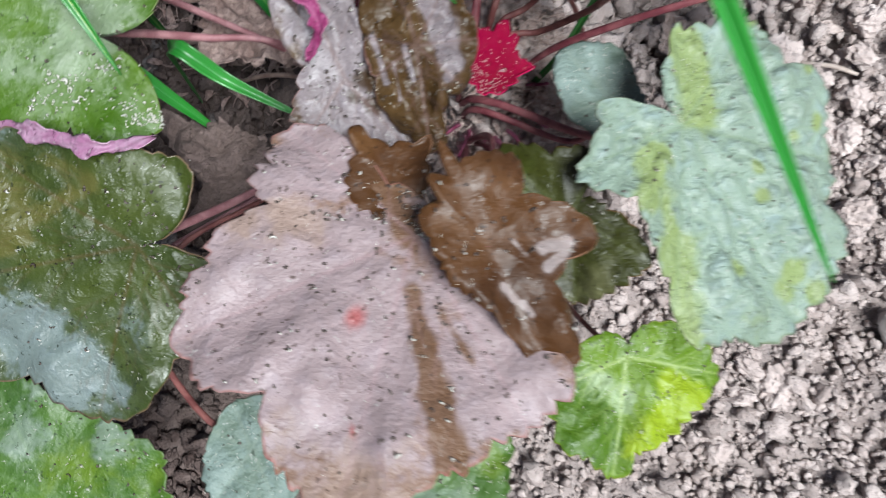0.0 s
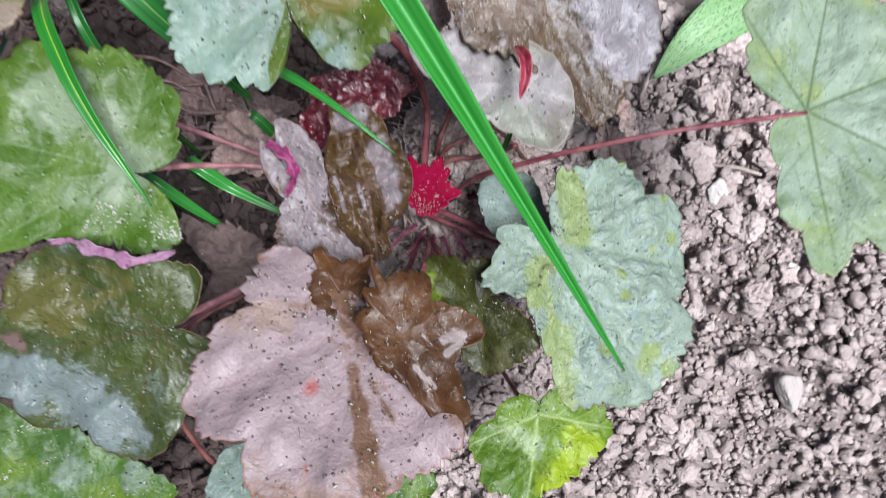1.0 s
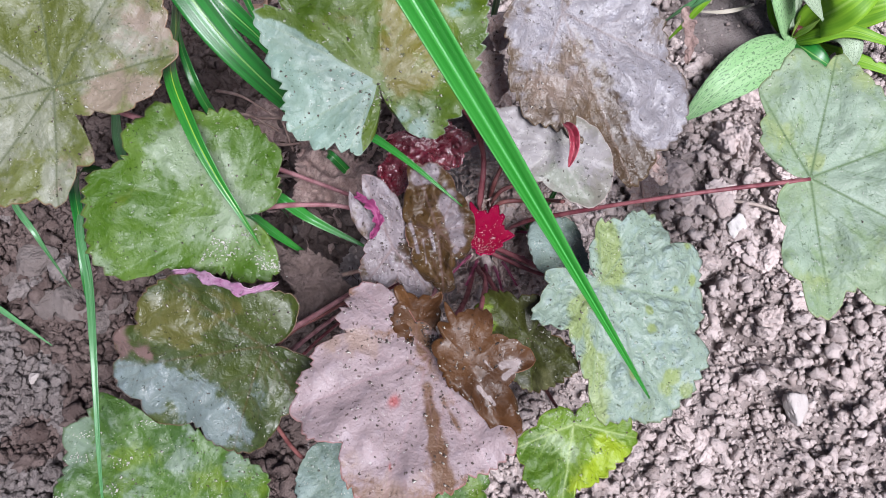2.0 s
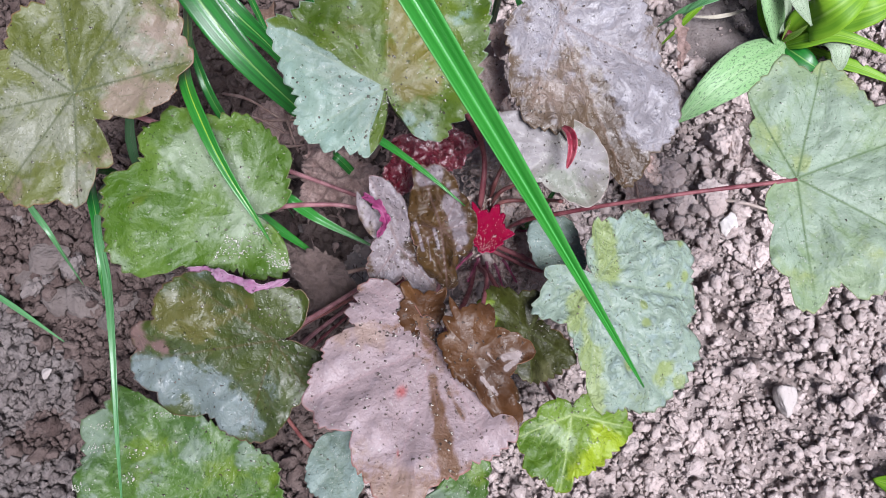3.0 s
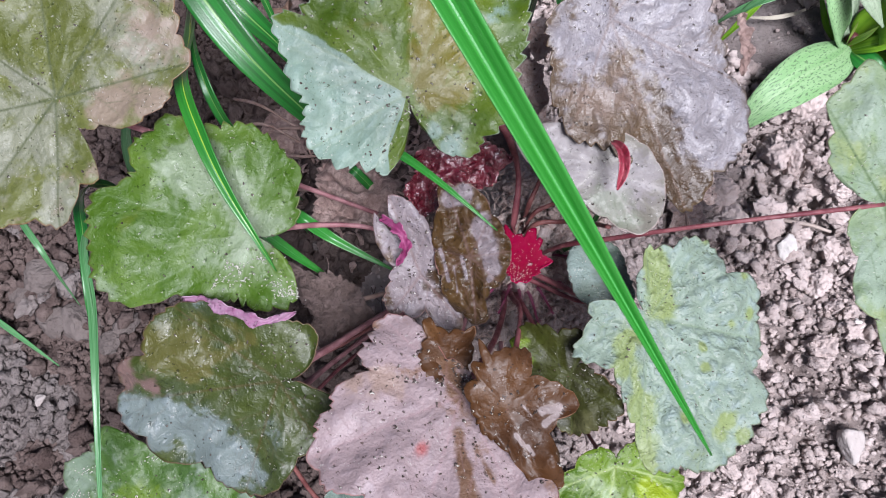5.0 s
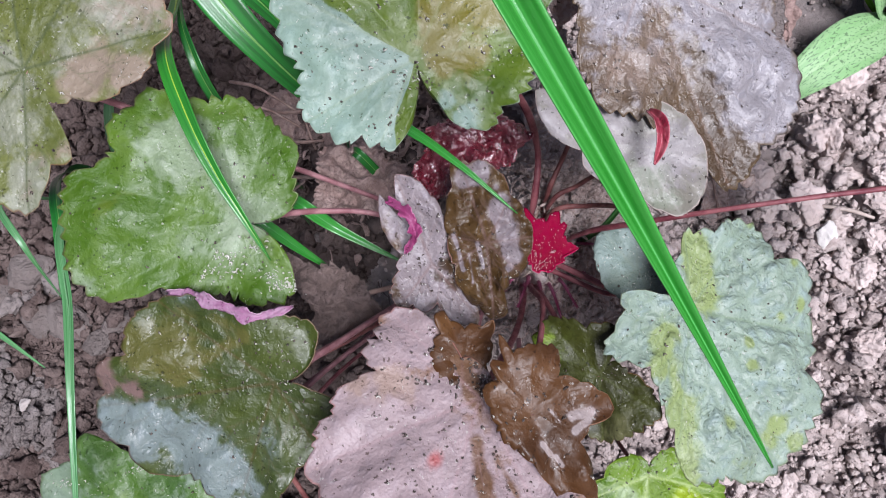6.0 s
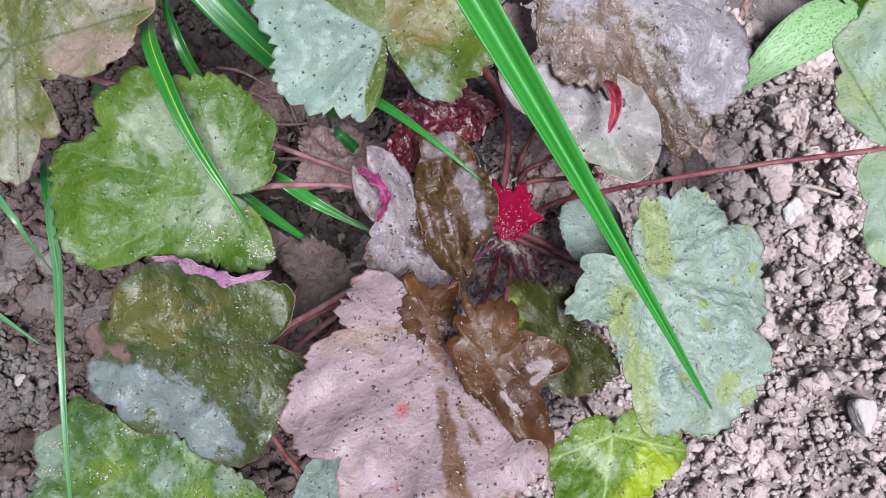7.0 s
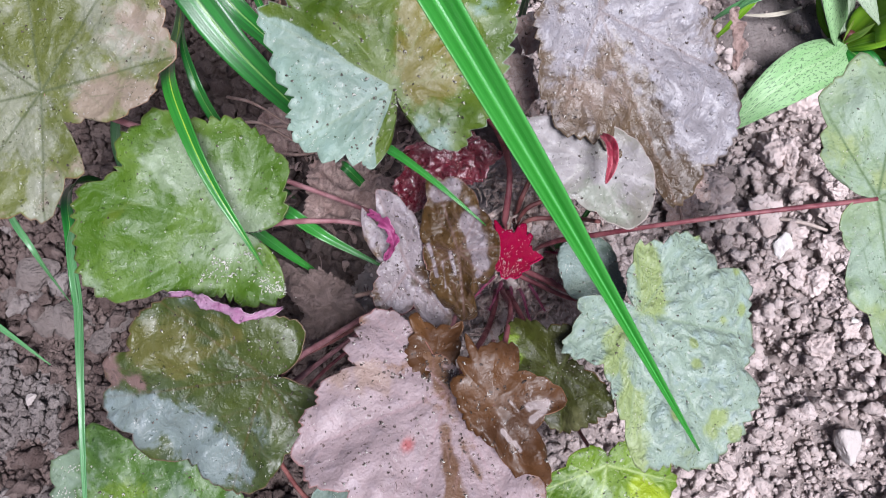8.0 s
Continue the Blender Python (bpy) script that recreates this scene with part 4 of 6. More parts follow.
leaf(plant, "puckered silver-green leaf with yellow-green streaks", (0.0668, 0.0777, 0.1561), (0.3, -0.1, 0.95),
     [(11, 48), (19, 45), (24, 36), (34, 39), (46, 40), (60, 34), (64, 29), (77, 27), (85, 27), (91, 20), (133, 3), (150, 12), (157, 20), (165, 26), (176, 24), (190, 28), (196, 33), (203, 33), (211, 29), (224, 25), (237, 29), (245, 34), (255, 40), (258, 48), (263, 56), (276, 55), (285, 60), (296, 61), (301, 58), (306, 60), (310, 57), (321, 56), (326, 52), (329, 45), (335, 47), (346, 49), (358, 46)],
     "aqua_silver", dip=0.0, tooth=(5.0, 2.0), wave=1.4, pucker=2.3, cup=-0.08, silver=0.66, seed=29, grit=45,
     patches=(),
     tones=((320, 24, 1.9, -0.9), (83, 13, 4.8, 0.2)),
     warms=((79, 23, 43, 5, 4.1, 1.0), (212, 10, 230, 21, 4.3, 0.9), (255, 31, 262, 52, 4.8, 1.0), (237, 17, 252, 28, 2.9, 0.6), (303, 48, 2.9, 1.0), (298, 50, 2.9, 0.8), (359, 42, 2.2, 0.9), (328, 23, 1.7, 1.0), (315, 27, 1.7, 1.0), (283, 38, 2.2, 0.8), (305, 57, 2.9, 0.8), (354, 34, 1.9, 0.6), (45, 40, 2.2, 0.7), (19, 43, 2.2, 0.8), (286, 51, 6.0, 0.4)))
leaf(plant, "small lime-green leaf near the ground", (0.0542, 0.0249, 0.1017), (0.1, -0.1, 0.98),
     [(80, 4), (178, 18), (185, 25), (196, 30), (212, 30), (223, 35), (238, 33), (254, 37), (262, 35), (264, 29), (288, 27), (311, 26), (342, 31), (349, 28)],
     "lime", dip=0.0, tooth=(4.6, 1.8), wave=1.6, pucker=1.2, silver=0.15, seed=31, grit=20,
     patches=((216, 12, 5.0, 0.6), (251, 13, 5.0, 0.6), (216, 18, 3.5, 0.4), (278, 9, 3.1, 0.35)),
     tones=((213, 25, 6.6, -0.6), (248, 26, 5.0, -0.9), (235, 28, 5.8, -0.7)),
     warms=((321, 21, 7.7, 0.9), (288, 22, 7.0, 0.9), (271, 26, 4.6, 0.8)))
leaf(plant, "pale green flat leaf on a long red stalk", (0.153, 0.11, 0.167), (0.02, -0.05, 1.0),
     [(4, 52), (15, 60), (28, 58), (36, 46), (48, 49), (60, 53), (68, 56), (72, 48), (79, 50), (87, 55), (96, 47), (110, 42), (114, 32), (142, 22), (153, 12), (174, 3), (204, 16), (234, 24), (242, 40), (254, 43), (258, 55), (268, 57), (276, 48), (282, 47), (286, 56), (296, 57), (310, 53), (324, 60), (336, 50), (350, 56)],
     "pale", dip=0.0, tooth=(6.5, 1.8), wave=1.0, pucker=0.8, silver=0.36, seed=37, grit=14,
     patches=((56, 24, 15.5, 0.35), (344, 21, 15.5, 0.3), (265, 25, 12.9, 0.25), (1, 33, 12.9, 0.2), (84, 34, 10.3, 0.2)),
     tones=((117, 19, 7.7, -0.3), (257, 49, 7.7, -0.3)),
     warms=((118, 23, 7.7, 0.5), (257, 42, 10.3, 0.5), (69, 51, 5.2, 0.5), (87, 49, 4.6, 0.4), (309, 42, 10.3, 0.5), (53, 48, 6.5, 0.5), (60, 7, 3.1, 0.9)))
leaf(plant, "olive-green leaf with a pale aqua lobe", (-0.013, 0.156, 0.1998), (0.12, -0.35, 0.93),
     [(7, 40), (24, 48), (34, 55), (44, 61), (59, 63), (73, 63), (88, 58), (101, 52), (114, 46), (124, 43), (132, 46), (138, 45), (142, 51), (147, 52), (152, 48), (159, 43), (168, 41), (176, 37), (181, 35), (192, 38), (204, 39), (214, 36), (225, 34), (228, 30), (241, 29), (251, 29), (277, 3), (291, 15), (295, 23), (304, 28), (312, 32), (325, 31), (335, 35)],
     "aqua_olive", dip=0.0, tooth=(4.6, 2.4), wave=1.2, pucker=0.55, silver=0.06, arcs=((143, 252, 0.0, 1.3, 0.75),), seed=41, grit=110,
     patches=((308, 23, 6.8, 0.6), (306, 15, 5.0, 0.5), (36, 42, 7.2, 0.42), (48, 46, 5.6, 0.3), (130, 21, 5.0, 0.3), (94, 16, 3.6, 0.3), (104, 34, 6.3, 0.36), (93, 36, 5.4, 0.3), (332, 24, 3.2, 0.24)),
     tones=((125, 36, 99, 23, 5.0, -0.7), (100, 22, 110, 4, 3.2, -0.5), (41, 23, 11.3, 0.5), (22, 13, 6.8, 0.4), (20, 40, 6.8, -0.9), (35, 50, 4.1, -0.7), (129, 39, 6.8, -0.6), (329, 19, 335, 31, 3.6, -0.5)),
     warms=((73, 37, 351, 9, 5.9, 0.9), (37, 22, 9.0, 0.9), (3, 12, 7.9, 0.7), (127, 34, 100, 22, 3.2, 0.3), (54, 10, 2.7, 0.5)))
leaf(plant, "lilac-grey puckered leaf with a brown lower half", (0.0604, 0.1787, 0.1953), (0.25, -0.3, 0.92),
     [(0, 37), (23, 36), (46, 39), (57, 29), (85, 31), (104, 26), (135, 26), (155, 18), (184, 25), (202, 26), (215, 29), (224, 36), (237, 40), (244, 45), (263, 46), (279, 54), (283, 63), (285, 71), (288, 75), (295, 72), (300, 67), (306, 69), (313, 68), (321, 64), (332, 56), (334, 49), (354, 41)],
     "lilac", dip=0.0, tooth=(5.0, 2.2), wave=2.0, pucker=1.5, silver=0.30, brown=((302, 32, 3.1, 0.7), (298, 37, 3.3, 0.8), (293, 46, 5.2, 0.7), (290, 55, 5.9, 0.8), (286, 62, 4.3, 0.8), (289, 70, 6.1, 1.0), (296, 69, 3.8, 0.8), (240, 38, 3.8, 0.5), (270, 36, 3.3, 0.4)), seed=43, grit=80,
     patches=((212, 8, 14.2, 0.4), (4, 18, 18.9, 0.45), (324, 39, 13.0, 0.5), (312, 56, 11.8, 0.55), (324, 51, 8.3, 0.4), (274, 23, 4.3, 0.3), (224, 24, 4.3, 0.3)),
     tones=((262, 27, 14.2, 0.6), (289, 68, 7.1, -0.6), (301, 33, 4.7, -0.2)),
     warms=((253, 30, 11.8, 0.6), (272, 29, 10.6, 0.5), (241, 27, 7.1, 0.5), (284, 18, 5.9, 0.3)))
leaf_grey = leaf(plant, "smooth grey-mauve leaf with a torn red edge", (0.0534, 0.1281, 0.1801), (0.0, -0.3, 0.95),
     [(3, 19), (36, 16), (73, 14), (113, 17), (138, 28), (146, 37), (162, 31), (172, 25), (180, 18), (204, 18), (238, 14), (268, 17), (285, 23), (296, 27), (315, 26), (337, 23)],
     "grey", dip=0.0, tooth=(9.0, 0.6), wave=0.8, pucker=0.5, silver=0.36, under=UNDER_RED, seed=47, grit=14,
     patches=((151, 16, 11.1, 0.3), (341, 12, 8.3, 0.3)),
     tones=(),
     warms=((280, 10, 7.4, 0.8), (254, 4, 4.6, 0.5), (289, 20, 5.6, 0.7)))
leaf(plant, "bright crimson young leaf covered with hairs", (0.0214, 0.1031, 0.1425), (0.29, 0.0, 0.96),
     [(2, 9), (15, 16), (30, 13), (50, 17), (66, 20), (85, 15), (103, 20), (112, 10), (178, 7), (238, 6), (300, 6)],
     "crimson", dip=0.22, tooth=(3.4, 1.6), wave=0.8, pucker=0.8, silver=0.3, under=UNDER_RED, seed=53, grit=0, hairs=110, hair_len=0.0011, count=240, rings=20, sharp=1.0)
leaf(plant, "crumpled shiny burgundy young leaf", (0.002, 0.1480, 0.143), (0.0, -0.25, 1.0),
     [(5, 22), (50, 16), (110, 14), (165, 20), (200, 26), (222, 30), (245, 18), (290, 12), (335, 16)],
     "burgundy", dip=0.15, tooth=(3.0, 1.3), wave=2.0, pucker=2.6, silver=0.25, crumple=5.5, under=UNDER_RED, seed=59, grit=0, count=240, rings=26)
leaf(plant, "small grey-teal leaf low in the clump", (-0.0547, 0.0131, 0.13), (0.0, 0.0, 1.0),
     [(7, 14), (59, 16), (108, 14), (147, 12), (228, 16), (290, 18)], "teal", dip=0.05, tooth=(4, 0.8), wave=0.5, pucker=0.6, silver=0.5, seed=61, grit=6, count=200, rings=18)
leaf(plant, "grey-teal leaf half hidden in the clump", (0.0562, 0.0978, 0.13), (0.1, 0.0, 1.0),
     [(17, 10), (83, 17), (125, 20), (199, 14), (243, 13), (295, 15)], "teal", dip=0.05, tooth=(4, 0.8), wave=0.5, pucker=0.6, silver=0.5, seed=67, grit=6, count=200, rings=18)
leaf(plant, "small fresh green leaf low in the clump", (0.0038, 0.002, 0.14), (0.0, 0.0, 1.0),
     [(25, 11), (53, 11), (72, 8), (103, 10), (128, 8), (171, 8), (193, 16), (198, 24), (214, 21), (243, 17), (278, 14), (322, 9), (353, 7)],
     "moss", dip=0.0, tooth=(3.5, 1.4), wave=0.8, pucker=0.6, silver=0.2, seed=71, grit=6, count=240, rings=20,
     patches=((203, 18, 5.0, 0.5), (228, 13, 5.0, 0.4), (75, 5, 2.3, 0.3)),
     tones=((210, 7, 4.1, -0.4),),
     warms=((30, 3, 5.0, 0.8), (218, 8, 3.3, 0.4)))

leaf(plant, "withered crumpled brown leaf hanging in the clump", (-0.0525, 0.1616, 0.0751), (0.1, 0.1, 1.0),
     [(18, 24), (79, 22), (130, 27), (203, 24), (268, 16), (316, 22)], DRY, dip=0.22, tooth=(4.0, 2.2), wave=2.4, pucker=1.8, crumple=7.0, under=DRY, seed=101, grit=0, hairs=0, count=240, rings=24, name="withered_leaf")
leaf(plant, "withered ragged taupe leaf hanging in the clump", (-0.0621, 0.1069, 0.0877), (0.0, -0.1, 1.0),
     [(21, 13), (120, 18), (136, 32), (201, 13), (228, 28), (252, 24), (295, 24), (329, 23)], DRY_TAUPE, dip=0.2, tooth=(4.5, 2.6), wave=2.0, pucker=2.0, crumple=4.0, under=DRY_TAUPE, seed=103, grit=10, hairs=0, count=240, rings=24, name="withered_leaf")

# curled and torn margins
blade("curled_edge", "mauve curled margin", [(-0.1075, 0.1000, 0.1600), (-0.0950, 0.0965, 0.1655), (-0.0830, 0.0900, 0.1700), (-0.0720, 0.0865, 0.1705), (-0.0635, 0.0905, 0.1640)],
      0.0050, UNDER_PINK, leaf_green, fold=0.1, shape="ragged", sag=0.08, ripple=0.0012, face=(0.1, -0.6, 1))
blade("curled_edge", "magenta folded margin", [(-0.0280, 0.1210, 0.1720), (-0.0219, 0.1149, 0.1760), (-0.0196, 0.1087, 0.1740), (-0.0241, 0.1042, 0.1650)],
      0.0040, UNDER_MAGENTA, leaf_fold, fold=0.5, shape="ragged", ripple=0.0008)
blade("torn_edge", "glossy red torn margin", [(0.0561, 0.1346, 0.1905), (0.0578, 0.1290, 0.1945), (0.0574, 0.1225, 0.1950), (0.0552, 0.1169, 0.1910)],
      0.0036, UNDER_RED, leaf_grey, fold=1.1, shape="oval", sag=-0.1)

# stalks from the crown
STALKS = [
    ("long hairy dark red stalk", [(0.022, 0.124, 0.02), (0.0356, 0.1177, 0.11), (0.0597, 0.1107, 0.150), (0.1036, 0.1076, 0.170), (0.1530, 0.1095, 0.1665)], 0.00090, STEM_RED, 170),
    ("mauve stalk", [(0.010, 0.128, 0.02), (-0.0312, 0.1308, 0.115), (-0.0597, 0.1339, 0.128), (-0.0815, 0.1240, 0.1580)], 0.0011, STEM_MAUVE, 90),
    ("mauve stalk", [(0.008, 0.124, 0.02), (-0.0150, 0.1150, 0.080), (-0.0375, 0.0987, 0.102), (-0.0569, 0.0828, 0.124), (-0.0735, 0.0675, 0.152)], 0.0011, STEM_MAUVE, 90),
    ("mauve stalk", [(0.006, 0.122, 0.02), (-0.0180, 0.1130, 0.070), (-0.0422, 0.0966, 0.085), (-0.0600, 0.0831, 0.090), (-0.0780, 0.0700, 0.096), (-0.1000, 0.0480, 0.102), (-0.1140, 0.0110, 0.1130)], 0.0010, STEM_MAUVE, 90),
    ("mauve stalk", [(0.007, 0.123, 0.02), (-0.0160, 0.1140, 0.076), (-0.0378, 0.0974, 0.095), (-0.0557, 0.0865, 0.105), (-0.0740, 0.0752, 0.114), (-0.0860, 0.0560, 0.118), (-0.0700, 0.0260, 0.1240), (-0.0560, 0.0160, 0.1290)], 0.0009, STEM_DARK, 60),
    ("red-brown stalk", [(0.020, 0.130, 0.02), (0.0225, 0.1340, 0.098), (0.0262, 0.1540, 0.119), (0.0160, 0.1620, 0.160), (-0.0125, 0.1565, 0.1985)], 0.0013, STEM_RED, 60),
    ("dark stalk", [(0.021, 0.130, 0.02), (0.0285, 0.1380, 0.101), (0.0348, 0.1476, 0.114), (0.0500, 0.1700, 0.140), (0.0604, 0.1780, 0.1945)], 0.0010, STEM_DARK, 60),
    ("dark stalk", [(0.022, 0.129, 0.02), (0.0290, 0.1345, 0.100), (0.0400, 0.1390, 0.109), (0.0530, 0.1400, 0.115), (0.0800, 0.1500, 0.020)], 0.0009, STEM_DARK, 50),
    ("dark stalk", [(0.022, 0.128, 0.02), (0.0290, 0.1310, 0.100), (0.0443, 0.1302, 0.110), (0.0520, 0.1200, 0.140), (0.0540, 0.1100, 0.1700)], 0.0009, STEM_DARK, 50),
    ("red stalk", [(0.022, 0.122, 0.02), (0.0186, 0.1170, 0.094), (0.0515, 0.0948, 0.108), (0.0590, 0.0850, 0.130), (0.0665, 0.0780, 0.1555)], 0.0011, STEM_RED, 80),
    ("red stalk", [(0.021, 0.121, 0.02), (0.0190, 0.1140, 0.092), (0.0494, 0.0955, 0.100), (0.0560, 0.0972, 0.1290)], 0.0010, STEM_RED, 60),
    ("dark red stalk", [(0.020, 0.120, 0.02), (0.0300, 0.0750, 0.045), (0.0431, 0.0504, 0.062), (0.0490, 0.0328, 0.090), (0.0545, 0.0252, 0.1010)], 0.0009, STEM_DARK, 40),
    ("pink hairy stalk", [(0.016, 0.124, 0.02), (0.0150, 0.1000, 0.095), (0.0100, 0.0800, 0.130), (-0.0030, 0.0550, 0.1780)], 0.0012, STEM_RED, 120),
    ("pink hairy stalk", [(0.018, 0.124, 0.02), (0.0185, 0.1010, 0.100), (0.0200, 0.0850, 0.140), (0.0104, 0.0490, 0.1876)], 0.0010, STEM_RED, 120),
    ("pink stalk", [(0.019, 0.125, 0.02), (0.0220, 0.1000, 0.095), (0.0280, 0.0800, 0.120), (0.0355, 0.0605, 0.1500)], 0.0010, STEM_RED, 60),
    ("mauve stalk", [(0.014, 0.126, 0.02), (0.0050, 0.1100, 0.090), (-0.0020, 0.0900, 0.120), (-0.0056, 0.0735, 0.1445)], 0.0010, STEM_MAUVE, 40),
    ("mauve stalk", [(0.012, 0.132, 0.02), (-0.0300, 0.1500, 0.060), (-0.0900, 0.1650, 0.120), (-0.1410, 0.1708, 0.1940)], 0.0012, STEM_MAUVE, 40),
    ("red stalk", [(0.018, 0.127, 0.02), (0.0160, 0.1200, 0.090), (0.0187, 0.1100, 0.1425)], 0.0010, STEM_RED, 40),
    ("red stalk", [(0.016, 0.130, 0.02), (0.0080, 0.1400, 0.080), (0.0030, 0.1490, 0.1240)], 0.0010, STEM_RED, 40),
    ("dry brown stalk", [(0.012, 0.126, 0.02), (-0.0202, 0.1438, 0.0563), (-0.0525, 0.1616, 0.0746)], 0.0010, STEM_DRY, 10),
    ("dry brown stalk", [(0.012, 0.126, 0.02), (-0.0251, 0.1164, 0.0658), (-0.0621, 0.1069, 0.0872)], 0.0010, STEM_DRY, 10),
    ("hairy pinkish stalk", [(0.008, 0.122, 0.02), (-0.0150, 0.1130, 0.070), (-0.0376, 0.1003, 0.095), (-0.0607, 0.0875, 0.100), (-0.0851, 0.0742, 0.105), (-0.1050, 0.0560, 0.108)], 0.0011, STEM_MAUVE, 120),
    ("hairy pinkish stalk", [(0.006, 0.120, 0.02), (-0.0160, 0.1110, 0.066), (-0.0374, 0.0965, 0.090), (-0.0563, 0.0845, 0.094), (-0.0726, 0.0719, 0.100), (-0.0900, 0.0560, 0.104)], 0.0010, STEM_MAUVE, 120),
    ("thin red-brown stalk", [(0.006, 0.118, 0.02), (-0.0180, 0.1080, 0.062), (-0.0401, 0.0930, 0.085), (-0.0543, 0.0826, 0.090), (-0.0667, 0.0719, 0.095), (-0.0800, 0.0580, 0.098)], 0.0008, STEM_RED, 80),
    ("green stalk", [(0.014, 0.120, 0.02), (0.0100, 0.0600, 0.080), (0.0040, 0.0100, 0.125), (0.0038, 0.0025, 0.1395)], 0.0009, STEM_MAUVE, 20),
]
for i, (label, pts, r, mat, hairs) in enumerate(STALKS):
    stalk("leaf_stalk", pts, r * 1.15, r, mat, plant, hairs, seed=i, label=label)
stalk("crown", [(0.018, 0.128, 0.016), (0.017, 0.127, 0.040), (0.018, 0.126, 0.058)], 0.009, 0.0045, STEM_DARK, plant, 60, seed=99, label="dark scaly crown at the base", steps=12, sides=14)
# short young stalks and hairs in the heart of the crown
for i, (x, y, z) in enumerate([(0.004, 0.098, 0.105), (0.012, 0.092, 0.112), (0.021, 0.088, 0.110), (0.029, 0.086, 0.104), (0.036, 0.092, 0.098), (0.044, 0.104, 0.092), (0.046, 0.118, 0.096)]):
    stalk("young_stalk", [(0.020, 0.124, 0.045), ((x + 0.020) / 2 + 0.002, (y + 0.124) / 2, 0.086), (x, y, z)], 0.0009, 0.0005, STEM_MAGENTA, plant, 150, seed=80 + i, label="thin hairy magenta young stalk", hair_len=0.0026, steps=18)
blade("bud_stem", "thin green stem", [(0.024, 0.127, 0.03), (0.0440, 0.1200, 0.100), (0.0520, 0.1205, 0.135), (0.0577, 0.1245, 0.168)], 0.0020, GRASS_DARK, plant, fold=0.4, shape="strip")

# ---- grass ----
G = "grass blades among the leaves"
blade("grass_blade", "long bright green grass blade arching over the plant", [(-0.150, 0.520, -0.004), (-0.122, 0.390, 0.230), (-0.0800, 0.280, 0.368), (-0.0476, 0.2211, 0.3598), (-0.0112, 0.1603, 0.3186), (0.0246, 0.1006, 0.2726), (0.0427, 0.0705, 0.2476), (0.0681, 0.0284, 0.2108)],
      0.0094, GRASS, fold=1.1, steps=80, group=G)
blade("grass_blade", "bent grass blade with a yellow rib lying on a leaf", [(-0.140, 0.300, -0.004), (-0.1300, 0.2840, 0.080), (-0.1086, 0.2167, 0.150), (-0.0993, 0.1792, 0.182), (-0.0899, 0.1520, 0.187), (-0.0823, 0.1331, 0.183), (-0.0746, 0.1177, 0.177), (-0.0690, 0.1055, 0.168)],
      0.0058, GRASS_YELLOW, fold=0.5, group=G, steps=50)
blade("grass_blade", "upright narrow grass blade", [(-0.098, 0.190, -0.004), (-0.0990, 0.1820, 0.120), (-0.1050, 0.2030, 0.150), (-0.1180, 0.2463, 0.125)], 0.0046, GRASS_DARK, fold=0.3, group=G)
blade("grass_blade", "wide deep green grass blade with a pale rib", [(-0.145, 0.330, -0.004), (-0.128, 0.290, 0.140), (-0.1080, 0.2440, 0.166), (-0.0846, 0.2066, 0.150), (-0.0600, 0.1850, 0.112), (-0.050, 0.178, 0.09)], 0.0150, GRASS_DARK, fold=0.25, group=G)
blade("grass_blade", "deep green grass blade behind a wider one", [(-0.125, 0.320, -0.004), (-0.1120, 0.2740, 0.138), (-0.0923, 0.2383, 0.140), (-0.0770, 0.2250, 0.118), (-0.066, 0.214, 0.09)], 0.0110, GRASS_DARK, fold=0.25, group=G)
blade("grass_blade", "thin green grass blade standing upright", [(-0.105, 0.300, -0.004), (-0.0960, 0.2800, 0.100), (-0.0876, 0.2562, 0.085), (-0.084, 0.246, 0.07)], 0.0035, GRASS_DARK, fold=0.3, group=G)
blade("grass_blade", "short green grass blade above a leaf", [(-0.065, 0.300, -0.004), (-0.0590, 0.2660, 0.120), (-0.0553, 0.2519, 0.105), (-0.053, 0.240, 0.08)], 0.0060, GRASS_DARK, fold=0.3, group=G)
blade("grass_blade", "long thin pale grass blade hanging to the soil", [(-0.170, 0.185, -0.004), (-0.1620, 0.1640, 0.110), (-0.1510, 0.1300, 0.152), (-0.1430, 0.1000, 0.160), (-0.1388, 0.0689, 0.164), (-0.1420, 0.0300, 0.152), (-0.1490, -0.0050, 0.130)], 0.0035, GRASS_PALE, fold=0.35, group=G, steps=60)
blade("grass_blade", "short deep green grass blade beside a paler one", [(-0.172, 0.190, -0.004), (-0.1660, 0.1720, 0.100), (-0.1594, 0.1537, 0.140), (-0.1525, 0.1298, 0.150), (-0.1516, 0.1094, 0.148), (-0.1548, 0.0961, 0.138)], 0.0050, GRASS_DARK, fold=0.4, group=G)
blade("grass_blade", "thin grass blade leaning to the soil", [(-0.238, 0.200, -0.004), (-0.2345, 0.1790, 0.060), (-0.2156, 0.1507, 0.070), (-0.2190, 0.1312, 0.024)], 0.0036, GRASS_PALE, fold=0.3, group=G)
blade("grass_blade", "thin dull grass blade lying on the crust", [(-0.300, 0.148, 0.006), (-0.2700, 0.1270, 0.012), (-0.2363, 0.0999, 0.009)], 0.0034, GRASS_PALE, fold=0.2, group=G)
blade("grass_blade", "green grass tip showing below a leaf", [(-0.110, 0.160, -0.004), (-0.0980, 0.1460, 0.100), (-0.0782, 0.1300, 0.092), (-0.0655, 0.1225, 0.062)], 0.0050, GRASS, fold=0.4, group=G)
